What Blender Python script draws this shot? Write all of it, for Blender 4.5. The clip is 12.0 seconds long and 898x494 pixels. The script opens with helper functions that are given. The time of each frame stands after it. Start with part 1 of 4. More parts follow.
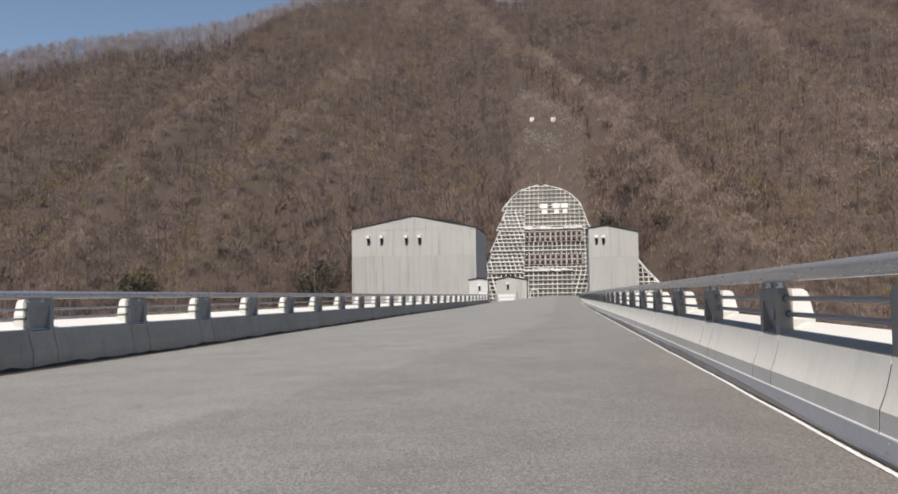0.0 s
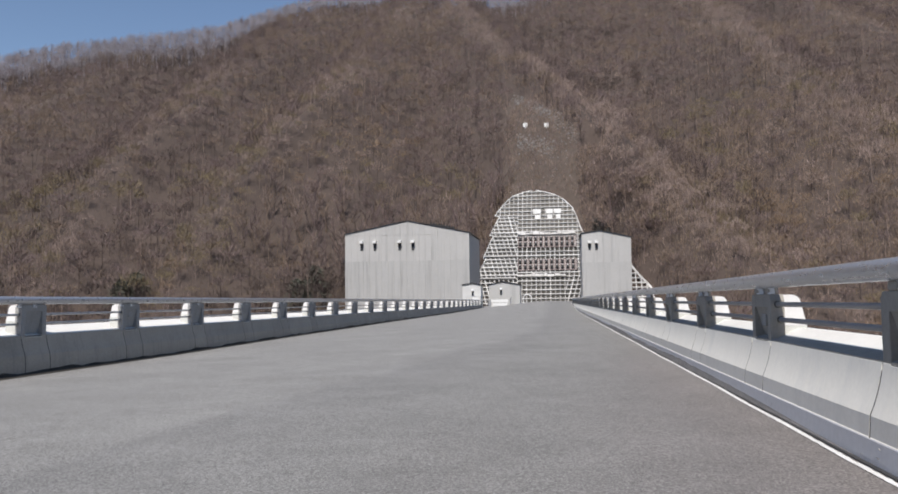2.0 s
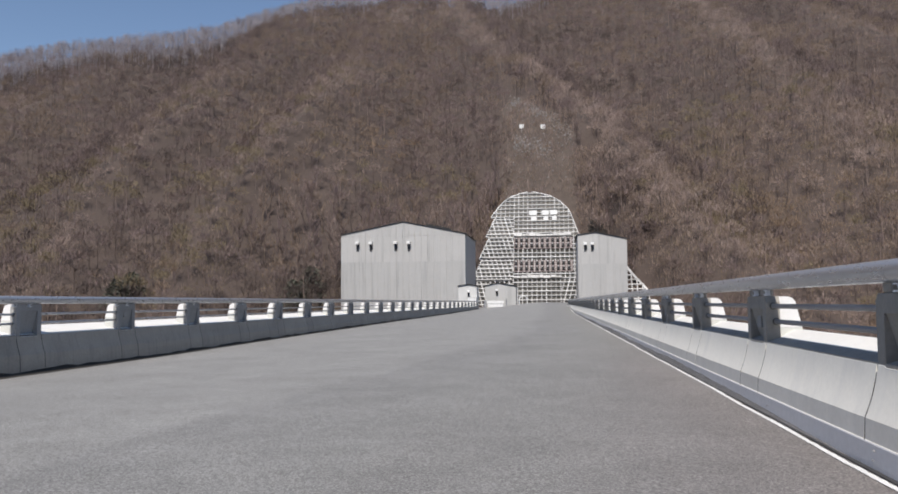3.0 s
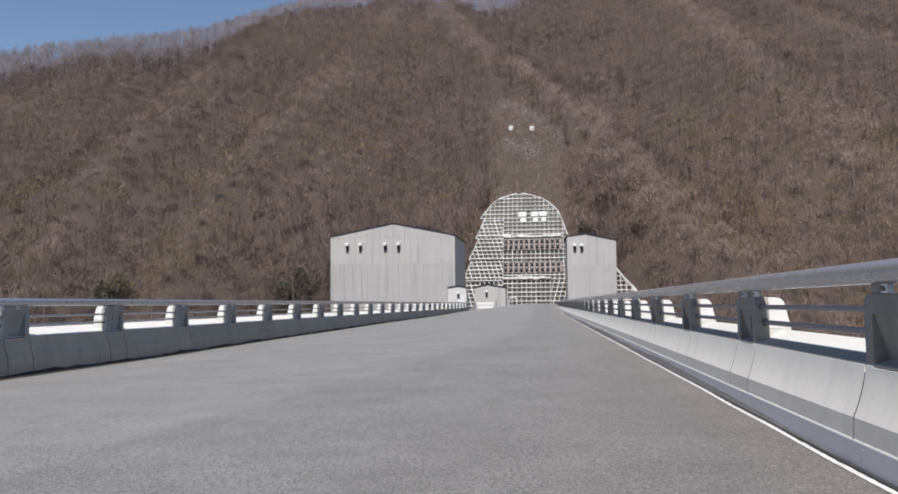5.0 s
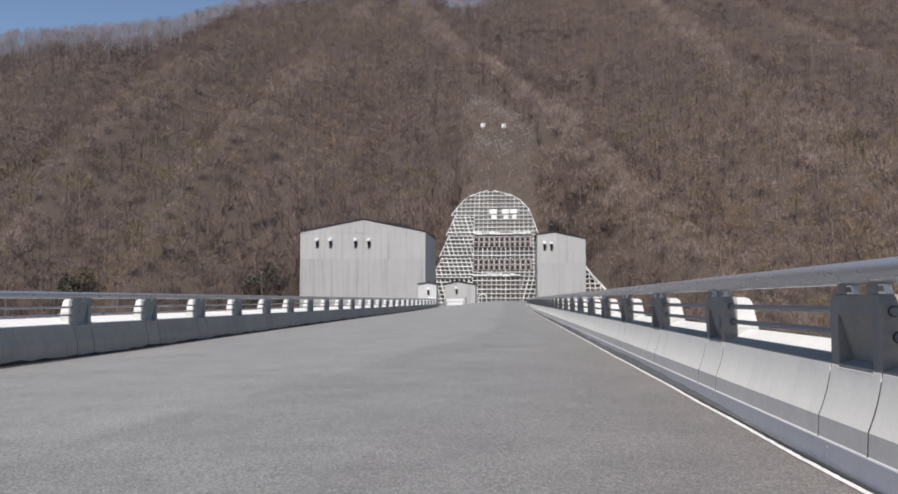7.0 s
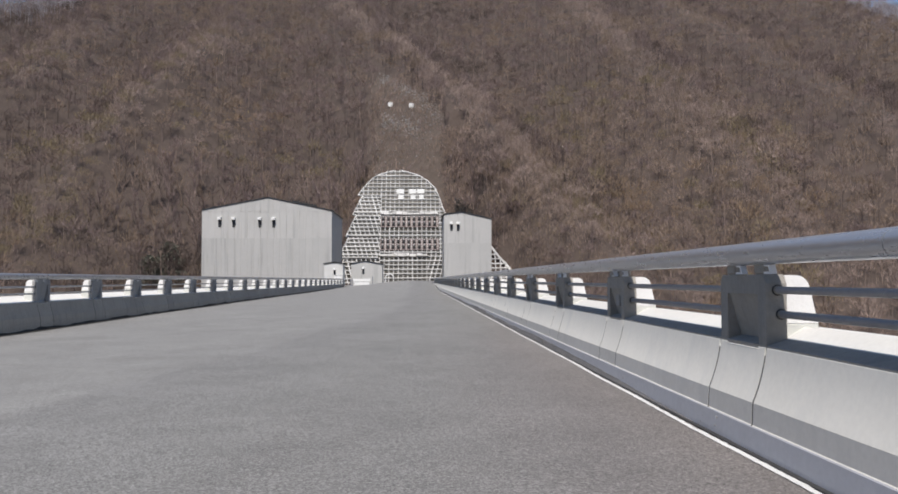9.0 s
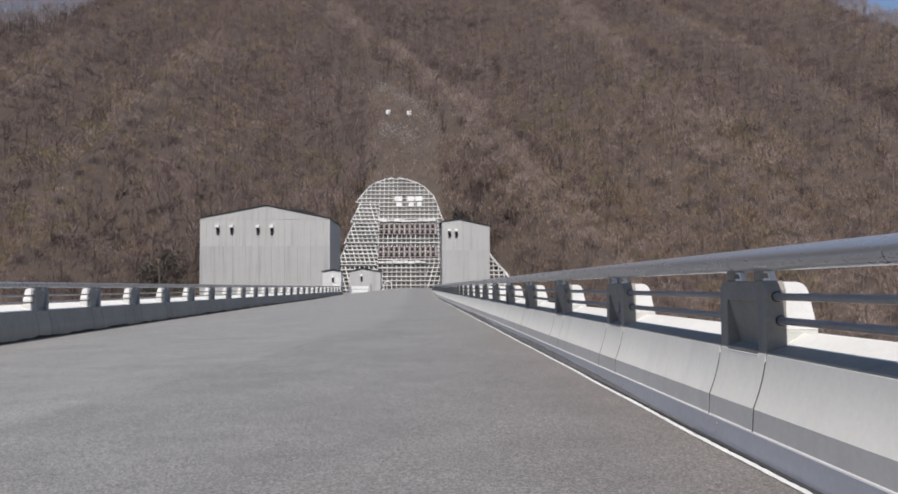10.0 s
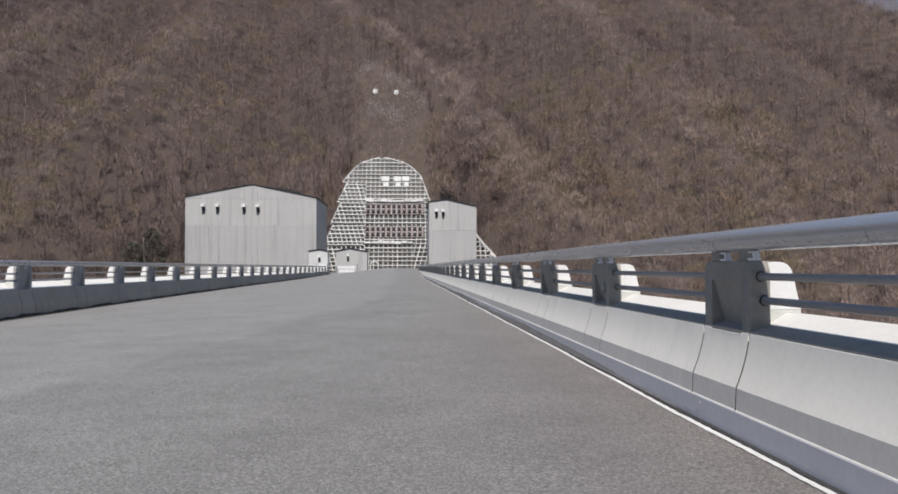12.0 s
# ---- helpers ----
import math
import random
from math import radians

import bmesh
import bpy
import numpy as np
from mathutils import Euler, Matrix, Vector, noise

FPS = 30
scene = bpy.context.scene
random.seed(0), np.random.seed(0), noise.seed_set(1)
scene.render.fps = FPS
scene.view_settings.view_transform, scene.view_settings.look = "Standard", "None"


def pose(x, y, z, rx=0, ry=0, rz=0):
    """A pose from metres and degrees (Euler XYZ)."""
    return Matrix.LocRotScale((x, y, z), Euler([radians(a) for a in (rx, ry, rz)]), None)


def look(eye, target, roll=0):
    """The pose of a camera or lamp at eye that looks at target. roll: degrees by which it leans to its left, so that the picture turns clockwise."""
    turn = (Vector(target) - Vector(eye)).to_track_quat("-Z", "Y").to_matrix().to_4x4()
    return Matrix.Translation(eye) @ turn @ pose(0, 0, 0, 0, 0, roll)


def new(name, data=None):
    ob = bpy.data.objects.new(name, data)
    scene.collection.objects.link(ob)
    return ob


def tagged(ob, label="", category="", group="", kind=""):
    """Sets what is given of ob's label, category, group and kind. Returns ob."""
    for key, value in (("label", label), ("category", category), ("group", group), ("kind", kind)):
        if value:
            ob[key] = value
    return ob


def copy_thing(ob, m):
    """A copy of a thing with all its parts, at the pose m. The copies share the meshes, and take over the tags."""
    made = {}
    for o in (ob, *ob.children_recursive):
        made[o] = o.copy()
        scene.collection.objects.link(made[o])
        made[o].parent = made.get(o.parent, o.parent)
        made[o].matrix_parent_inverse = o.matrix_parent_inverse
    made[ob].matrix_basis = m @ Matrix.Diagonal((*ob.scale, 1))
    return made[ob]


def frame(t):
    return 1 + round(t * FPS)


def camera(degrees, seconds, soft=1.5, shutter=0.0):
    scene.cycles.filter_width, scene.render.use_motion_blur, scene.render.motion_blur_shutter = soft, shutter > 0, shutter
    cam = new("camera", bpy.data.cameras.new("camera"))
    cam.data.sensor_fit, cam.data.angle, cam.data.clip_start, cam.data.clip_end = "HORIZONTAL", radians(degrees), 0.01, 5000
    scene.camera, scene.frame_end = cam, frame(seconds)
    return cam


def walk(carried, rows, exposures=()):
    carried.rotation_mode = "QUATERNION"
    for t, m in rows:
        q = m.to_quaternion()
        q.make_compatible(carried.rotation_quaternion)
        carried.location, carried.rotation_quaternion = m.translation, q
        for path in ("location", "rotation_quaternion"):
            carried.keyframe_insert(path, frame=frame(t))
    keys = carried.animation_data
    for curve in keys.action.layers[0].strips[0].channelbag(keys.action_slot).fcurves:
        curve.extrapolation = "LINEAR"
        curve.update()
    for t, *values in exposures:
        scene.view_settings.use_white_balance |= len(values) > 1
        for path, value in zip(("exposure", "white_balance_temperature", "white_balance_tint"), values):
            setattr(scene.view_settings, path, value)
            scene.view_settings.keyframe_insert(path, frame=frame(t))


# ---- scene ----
EYE = 0.90
cam = camera(58.01, 12.0, 1.75)
walk(cam, [
    (0, pose(0.045, 0.082, EYE - 0.003, 93.477, 0.696, 8.053)),
    (0.5, pose(0.048, 0.083, EYE - 0.005, 93.531, 0.610, 8.025)),
    (1, pose(0.045, 0.077, EYE - 0.005, 93.679, 0.497, 7.896)),
    (1.5, pose(0.041, 0.066, EYE - 0.000, 93.627, 0.524, 7.706)),
    (2, pose(0.041, 0.057, EYE + 0.002, 93.837, 0.667, 7.571)),
    (2.5, pose(0.039, 0.057, EYE - 0.000, 93.804, 0.514, 7.417)),
    (3, pose(0.038, 0.053, EYE - 0.001, 93.912, 0.480, 7.278)),
    (5, pose(0.026, 0.041, EYE + 0.001, 94.003, 0.598, 6.544)),
    (5.5, pose(0.019, 0.036, EYE + 0.000, 93.935, 0.374, 6.187)),
    (6, pose(-0.002, 0.009, EYE + 0.002, 94.095, 0.423, 5.197)),
    (6.5, pose(-0.011, 0.001, EYE - 0.001, 94.094, -0.023, 4.677)),
    (7, pose(-0.015, -0.011, EYE + 0.003, 93.745, 0.026, 4.394)),
    (7.5, pose(-0.018, -0.032, EYE + 0.002, 92.765, 0.493, 3.208)),
    (7.7, pose(-0.022, -0.040, EYE + 0.002, 92.090, 0.455, 1.010)),
    (9.5, pose(-0.051, -0.100, EYE + 0.007, 92.573, 0.175, -2.314)),
    (10, pose(-0.058, -0.105, EYE + 0.008, 92.814, 0.320, -2.323)),
    (10.5, pose(-0.051, -0.088, EYE + 0.008, 92.810, 0.420, -2.002)),
    (11, pose(-0.055, -0.094, EYE + 0.004, 92.621, 0.291, -1.747)),
    (11.5, pose(-0.058, -0.096, EYE + 0.002, 92.231, 0.121, -2.012)),
    (12, pose(-0.050, -0.088, EYE - 0.002, 91.429, 0.064, -3.266)),
], exposures=[(0, 0.02, 7050, 11.5), (0.5, 0.02, 6850, 11.7), (1.0, 0.01, 6720, 12), (1.5, 0.0, 6600, 12.3), (2.5, 0.0, 6560, 12.5), (7.5, -0.01, 6560, 12.5), (9.5, -0.08, 6580, 12.5), (12, -0.11, 6580, 12.5)])

# ---- light ----
TO_SUN = Vector((-0.10, -0.70, 1.0)).normalized()
world = bpy.data.worlds.new("world")
scene.world = world
world.use_nodes = True
wn, wl = world.node_tree.nodes, world.node_tree.links
wn.clear()
sky = wn.new("ShaderNodeTexSky")
sky.sky_type, sky.sun_disc = "NISHITA", False
sky.sun_elevation = math.asin(TO_SUN.z)
sky.sun_rotation = math.atan2(TO_SUN.x, TO_SUN.y)
sky.altitude, sky.air_density, sky.dust_density, sky.ozone_density = 700, 1.0, 0.0, 1.7
sky_bg = wn.new("ShaderNodeBackground")
sky_bg.inputs["Strength"].default_value = 0.115
sky_out = wn.new("ShaderNodeOutputWorld")
wl.new(sky.outputs[0], sky_bg.inputs[0])
wl.new(sky_bg.outputs[0], sky_out.inputs[0])
sun = new("sun", bpy.data.lights.new("sun", "SUN"))
sun.data.energy, sun.data.angle, sun.data.color = 5.0, radians(0.53), (1.0, 0.955, 0.89)
sun.matrix_world = look(TO_SUN * 50, (0, 0, 0))


# ---- materials ----
def material(name, base, other=None, grain=20.0, blotch=1.0, mix=0.5, rough=0.8, metal=0.0, bump=0.2, bump_scale=None,
             stretch=(1, 1, 1), streak=None, streak_amount=0.0, streak_scale=(9, 9, 0.7), per_object=0.0, per_island=0.0, spec=0.5):
    """A procedural surface: two colours mixed by a fine and a broad noise, relief, streaks and piece-to-piece variation."""
    m = bpy.data.materials.new(name)
    m.use_nodes = True
    n, l = m.node_tree.nodes, m.node_tree.links
    b = n["Principled BSDF"]
    b.inputs["Roughness"].default_value, b.inputs["Metallic"].default_value = rough, metal
    b.inputs["Specular IOR Level"].default_value = spec
    other = other or tuple(c * 0.75 for c in base)
    geo = n.new("ShaderNodeNewGeometry")
    place = n.new("ShaderNodeMapping")
    place.inputs["Scale"].default_value = stretch
    l.new(geo.outputs["Position"], place.inputs["Vector"])

    def noise_of(scale, detail=4.0, roughness=0.6, vector=place):
        t = n.new("ShaderNodeTexNoise")
        t.inputs["Scale"].default_value, t.inputs["Detail"].default_value, t.inputs["Roughness"].default_value = scale, detail, roughness
        l.new(vector.outputs[0], t.inputs["Vector"])
        return t.outputs["Fac"]

    def calc(op, a, c):
        t = n.new("ShaderNodeMath")
        t.operation = op
        for k, v in enumerate((a, c)):
            if isinstance(v, (int, float)):
                t.inputs[k].default_value = v
            else:
                l.new(v, t.inputs[k])
        return t.outputs[0]

    def ramp(v, lo, hi):
        t = n.new("ShaderNodeMapRange")
        t.inputs["From Min"].default_value, t.inputs["From Max"].default_value = lo, hi
        l.new(v, t.inputs["Value"])
        return t.outputs[0]

    fine, broad = noise_of(grain), noise_of(blotch, 5.0)
    fac = calc("ADD", calc("MULTIPLY", ramp(fine, 0.3, 0.7), 1 - mix), calc("MULTIPLY", ramp(broad, 0.32, 0.68), mix))
    if per_object:
        info = n.new("ShaderNodeObjectInfo")
        fac = calc("ADD", fac, calc("MULTIPLY", calc("SUBTRACT", info.outputs["Random"], 0.5), per_object))
    if per_island:
        fac = calc("ADD", fac, calc("MULTIPLY", calc("SUBTRACT", geo.outputs["Random Per Island"], 0.5), per_island))
    blend = n.new("ShaderNodeMix")
    blend.data_type = "RGBA"
    blend.inputs["A"].default_value, blend.inputs["B"].default_value = (*base, 1), (*other, 1)
    l.new(fac, blend.inputs["Factor"])
    colour = blend.outputs["Result"]
    if streak:
        down = n.new("ShaderNodeMapping")
        down.inputs["Scale"].default_value = streak_scale
        l.new(geo.outputs["Position"], down.inputs["Vector"])
        s = n.new("ShaderNodeMix")
        s.data_type = "RGBA"
        s.inputs["B"].default_value = (*streak, 1)
        l.new(calc("MULTIPLY", ramp(noise_of(1.0, 4.0, 0.6, down), 0.52, 0.75), streak_amount), s.inputs["Factor"])
        l.new(colour, s.inputs["A"])
        colour = s.outputs["Result"]
    l.new(colour, b.inputs["Base Color"])
    l.new(calc("ADD", calc("MULTIPLY", fine, 0.16), rough - 0.08), b.inputs["Roughness"])
    if bump:
        bp = n.new("ShaderNodeBump")
        bp.inputs["Strength"].default_value, bp.inputs["Distance"].default_value = bump, 0.02
        l.new(noise_of(bump_scale or grain * 2), bp.inputs["Height"])
        l.new(bp.outputs[0], b.inputs["Normal"])
    return m


LINE = material("line_paint", (0.80, 0.80, 0.78), (0.55, 0.55, 0.53), grain=40, blotch=4, rough=0.7)
CONCRETE = material("concrete", (0.81, 0.783, 0.708), (0.71, 0.686, 0.622), grain=30, blotch=1.2, rough=0.85, bump=0.03, streak=(0.52, 0.515, 0.50), streak_amount=0.3, streak_scale=(3, 3, 1.2), per_object=0.3)
# upright plinth: its lack of sun is in this darker base colour
PLINTH = material("shaded_plinth_concrete", (0.655, 0.628, 0.578), (0.545, 0.523, 0.482), grain=30, blotch=1.2, rough=0.85, bump=0.03, streak=(0.45, 0.44, 0.42), streak_amount=0.35, streak_scale=(3, 3, 1.2), per_object=0.3)
# pier and ledge concrete with the handrail's shadow put into its tone
RAIL_SHADE = material("rail_shade_concrete", (0.345, 0.322, 0.285), (0.255, 0.238, 0.211), grain=30, blotch=1.2, rough=0.85, bump=0.2, streak=(0.19, 0.187, 0.18), streak_amount=0.5, per_object=0.4)
TABLET = material("tablet_stone", (0.30, 0.295, 0.285), (0.23, 0.226, 0.218), grain=30, blotch=2, rough=0.7, bump=0.05)
# left parapet concrete, darkened in colour for its side away from the sun
SHADED = material("shaded_mottled_concrete", (0.392, 0.362, 0.313), (0.275, 0.254, 0.219), grain=30, blotch=1.2, rough=0.85, bump=0.2, streak=(0.21, 0.203, 0.187), streak_amount=0.6, per_object=0.35)
# left piers: shade on their road face put into a darker grey
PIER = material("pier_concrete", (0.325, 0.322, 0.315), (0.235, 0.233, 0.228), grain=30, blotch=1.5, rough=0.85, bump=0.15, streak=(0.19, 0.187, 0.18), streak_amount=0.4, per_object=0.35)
COPING = material("pale_coping", (0.74, 0.73, 0.69), (0.63, 0.62, 0.585), grain=30, blotch=1.0, rough=0.85, bump=0.1, per_object=0.3)
CURB = material("curb_concrete", (0.47, 0.472, 0.502), (0.395, 0.397, 0.42), grain=25, blotch=1.5, rough=0.5, bump=0.03)
JOINT = material("joint_filler", (0.05, 0.05, 0.05), (0.03, 0.03, 0.03), grain=25, rough=0.9)
FIN = material("pale_concrete", (0.78, 0.775, 0.76), (0.70, 0.695, 0.68), grain=25, blotch=2, rough=0.8)
FOOTING = material("greyer_footing", (0.64, 0.645, 0.605), (0.52, 0.525, 0.49), grain=25, blotch=3, rough=0.85)
PIPE = material("aluminium_pipe", (0.56, 0.573, 0.60), (0.46, 0.471, 0.493), grain=30, blotch=1.5, rough=0.29, metal=0.68, bump=0.02, stretch=(1, 0.15, 1))
TUBE = material("aluminium_tube", (0.37, 0.373, 0.385), (0.29, 0.293, 0.305), grain=30, blotch=1, rough=0.45, metal=0.5, bump=0.0)
# near-white base colour carries the sun's glint on the lugs
BRIGHT = material("bright_bracket", (0.88, 0.88, 0.88), (0.75, 0.75, 0.75), grain=40, rough=0.4, metal=0.15, bump=0)
GASKET = material("black_gasket", (0.03, 0.03, 0.033), (0.02, 0.02, 0.022), grain=30, rough=0.6, bump=0)
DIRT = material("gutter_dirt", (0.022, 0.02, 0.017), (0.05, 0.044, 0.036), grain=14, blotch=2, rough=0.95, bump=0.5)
LITTER = material("grey_brown_litter", (0.125, 0.12, 0.118), (0.20, 0.193, 0.19), grain=60, blotch=3, rough=0.95, bump=0.8)
CLADDING = material("wall_panel_grey", (0.492, 0.487, 0.467), (0.425, 0.422, 0.405), grain=4, blotch=0.35, rough=0.6, bump=0.05, streak=(0.27, 0.27, 0.26), streak_amount=0.65, streak_scale=(2.6, 2.6, 0.10), per_object=0.35)
CLADDING_OLD = material("weathered_wall_panel", (0.462, 0.458, 0.440), (0.395, 0.393, 0.379), grain=4, blotch=0.35, rough=0.6, bump=0.05, streak=(0.24, 0.24, 0.23), streak_amount=0.7, streak_scale=(2.2, 2.2, 0.10), per_object=0.35)
ROOF = material("dark_roof_sheet", (0.05, 0.05, 0.052), (0.035, 0.035, 0.037), grain=15, rough=0.5, metal=0.3)
WHITE = material("white_paint", (0.80, 0.80, 0.78), (0.68, 0.68, 0.66), grain=20, rough=0.55)
DARK_PANEL = material("dark_grey_panel", (0.055, 0.055, 0.058), (0.04, 0.04, 0.042), grain=20, rough=0.6)
PLATE = material("faded_white_plate", (0.66, 0.66, 0.64), (0.5, 0.5, 0.48), grain=8, blotch=0.8, rough=0.7)
DARK = material("dark_opening", (0.02, 0.02, 0.022), (0.03, 0.03, 0.03), rough=0.8)
BEAM = material("crib_beam_concrete", (0.68, 0.672, 0.65), (0.38, 0.374, 0.36), grain=3, blotch=0.35, rough=0.9, per_object=0.9)
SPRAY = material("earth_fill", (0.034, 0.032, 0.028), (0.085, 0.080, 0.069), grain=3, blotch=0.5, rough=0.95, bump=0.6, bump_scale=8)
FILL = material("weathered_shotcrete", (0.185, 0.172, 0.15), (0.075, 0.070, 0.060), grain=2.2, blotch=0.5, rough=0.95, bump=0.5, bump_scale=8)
BENCH = material("pale_bench_concrete", (0.66, 0.65, 0.625), (0.38, 0.372, 0.355), grain=2, blotch=0.5, rough=0.9, per_object=0.5)
RUST = material("reddish_anchor_field", (0.26, 0.213, 0.20), (0.15, 0.124, 0.117), grain=4, blotch=0.7, rough=0.9)
SOIL = material("leaf_litter", (0.091, 0.067, 0.054), (0.048, 0.035, 0.029), grain=2.2, blotch=0.05, mix=0.35, rough=0.95, bump=1.0, bump_scale=2.5)
ROCK = material("stony_ground", (0.109, 0.084, 0.068), (0.061, 0.047, 0.038), grain=0.8, blotch=0.12, mix=0.4, rough=0.95, bump=1.0, bump_scale=2)
STONE = material("pale_stone", (0.335, 0.315, 0.30), (0.17, 0.16, 0.152), grain=2, blotch=0.3, rough=0.95, bump=0.3, per_island=0.6)
BARKS = [material("bark_grey_brown", (0.173, 0.125, 0.106), (0.104, 0.075, 0.064), grain=3, blotch=0.05, rough=0.9, bump=0, per_island=0.85),
         material("bark_mauve", (0.215, 0.156, 0.145), (0.129, 0.094, 0.086), grain=3, blotch=0.05, rough=0.9, bump=0, per_island=0.85),
         material("bark_tan", (0.264, 0.192, 0.140), (0.159, 0.115, 0.084), grain=3, blotch=0.05, rough=0.9, bump=0, per_island=0.85),
         material("bark_dark", (0.085, 0.062, 0.052), (0.051, 0.037, 0.032), grain=3, blotch=0.05, rough=0.9, bump=0, per_island=0.85),
         material("bark_pale", (0.356, 0.267, 0.222), (0.214, 0.160, 0.133), grain=3, blotch=0.05, rough=0.9, bump=0, per_island=0.85),
         material("catkin_olive", (0.245, 0.192, 0.110), (0.147, 0.115, 0.066), grain=3, blotch=0.05, rough=0.9, bump=0, per_island=0.85),
         material("bark_silver", (0.385, 0.352, 0.375), (0.231, 0.211, 0.225), grain=3, blotch=0.05, rough=0.9, bump=0, per_island=0.85),
         material("withered_ochre", (0.293, 0.203, 0.130), (0.176, 0.122, 0.078), grain=3, blotch=0.05, rough=0.9, bump=0, per_island=0.85),
         material("lit_rib_fawn", (0.352, 0.266, 0.222), (0.211, 0.160, 0.133), grain=3, blotch=0.05, rough=0.9, bump=0, per_island=0.85)]
THICKET = material("dark_grey_thicket", (0.088, 0.085, 0.078), (0.050, 0.050, 0.045), grain=3, rough=0.9, bump=0, per_island=0.6)
NEEDLE = material("evergreen_needles", (0.052, 0.058, 0.042), (0.10, 0.095, 0.07), grain=3, rough=0.8, bump=0, per_island=0.6)


def asphalt():
    """Coarse grey asphalt with a paler strip, long stains and a brownish, dustier margin."""
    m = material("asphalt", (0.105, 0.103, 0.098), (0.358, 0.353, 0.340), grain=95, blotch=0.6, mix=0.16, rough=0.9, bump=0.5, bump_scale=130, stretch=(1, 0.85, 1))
    n, l = m.node_tree.nodes, m.node_tree.links
    b = n["Principled BSDF"]
    geo = n["Geometry"] if "Geometry" in n else n.new("ShaderNodeNewGeometry")
    split = n.new("ShaderNodeSeparateXYZ")
    l.new(geo.outputs["Position"], split.inputs[0])
    long = n.new("ShaderNodeMapping")
    long.inputs["Scale"].default_value = (0.9, 0.07, 1)
    l.new(geo.outputs["Position"], long.inputs["Vector"])
    warp = n.new("ShaderNodeTexNoise")
    warp.inputs["Scale"].default_value, warp.inputs["Detail"].default_value = 1.0, 5
    l.new(long.outputs[0], warp.inputs["Vector"])
    at = n.new("ShaderNodeMath")
    at.operation = "MULTIPLY_ADD"
    at.inputs[1].default_value = 2.2
    drift = n.new("ShaderNodeMapRange")
    drift.inputs["From Min"].default_value, drift.inputs["From Max"].default_value = 5.0, 26.0
    drift.inputs["To Min"].default_value, drift.inputs["To Max"].default_value = 0.0, -2.4
    l.new(split.outputs[1], drift.inputs["Value"])
    shift = n.new("ShaderNodeMath")
    shift.operation = "ADD"
    l.new(split.outputs[0], shift.inputs[0])
    l.new(drift.outputs[0], shift.inputs[1])
    l.new(warp.outputs["Fac"], at.inputs[0])
    l.new(shift.outputs[0], at.inputs[2])
    bands = n.new("ShaderNodeValToRGB")
    span = n.new("ShaderNodeMapRange")
    span.inputs["From Min"].default_value, span.inputs["From Max"].default_value = -7.0, 2.9
    l.new(at.outputs[0], span.inputs["Value"])
    l.new(span.outputs[0], bands.inputs[0])
    e = bands.color_ramp.elements
    e[0].position, e[0].color = 0.0, (1.02, 1.02, 1.01, 1)
    e[1].position, e[1].color = 1.0, (0.765, 0.705, 0.692, 1)
    for pos, col in ((0.485, (1.02, 1.02, 1.01, 1)), (0.525, (0.88, 0.88, 0.88, 1)), (0.70, (0.90, 0.90, 0.89, 1)), (0.80, (0.86, 0.85, 0.84, 1)), (0.90, (0.815, 0.772, 0.765, 1))):
        x = e.new(pos)
        x.color = col
    mul = n.new("ShaderNodeMix")
    mul.data_type, mul.blend_type = "RGBA", "MULTIPLY"
    mul.inputs["Factor"].default_value = 1.0
    l.new(b.inputs["Base Color"].links[0].from_socket, mul.inputs["A"])
    l.new(bands.outputs["Color"], mul.inputs["B"])
    chips = n.new("ShaderNodeTexVoronoi")
    chips.inputs["Scale"].default_value = 95
    l.new(geo.outputs["Position"], chips.inputs["Vector"])
    tint = n.new("ShaderNodeSeparateColor")
    l.new(chips.outputs["Color"], tint.inputs[0])
    stain = n.new("ShaderNodeTexNoise")
    stain.inputs["Scale"].default_value, stain.inputs["Detail"].default_value, stain.inputs["Roughness"].default_value = 1.6, 6, 0.65
    l.new(geo.outputs["Position"], stain.inputs["Vector"])
    gain = []
    for socket, lo, hi, a, c in ((tint.outputs[0], 0, 1, 0.66, 1.34), (stain.outputs["Fac"], 0.3, 0.7, 0.91, 1.09)):
        g = n.new("ShaderNodeMapRange")
        g.inputs["From Min"].default_value, g.inputs["From Max"].default_value = lo, hi
        g.inputs["To Min"].default_value, g.inputs["To Max"].default_value = a, c
        l.new(socket, g.inputs["Value"])
        gain.append(g.outputs[0])
    both = n.new("ShaderNodeMath")
    both.operation = "MULTIPLY"
    l.new(gain[0], both.inputs[0])
    l.new(gain[1], both.inputs[1])
    speck = n.new("ShaderNodeVectorMath")
    speck.operation = "SCALE"
    l.new(mul.outputs["Result"], speck.inputs[0])
    l.new(both.outputs[0], speck.inputs["Scale"])
    l.new(speck.outputs[0], b.inputs["Base Color"])
    return m


ASPHALT = asphalt()


# ---- building helpers ----
def mesh_of(name, verts, faces, mats, smooth=False):
    me = bpy.data.meshes.new(name)
    me.from_pydata([tuple(v) for v in verts], [], faces)
    for m in (mats if isinstance(mats, (list, tuple)) else [mats]):
        me.materials.append(m)
    if smooth:
        me.shade_smooth()
    me.update()
    return me


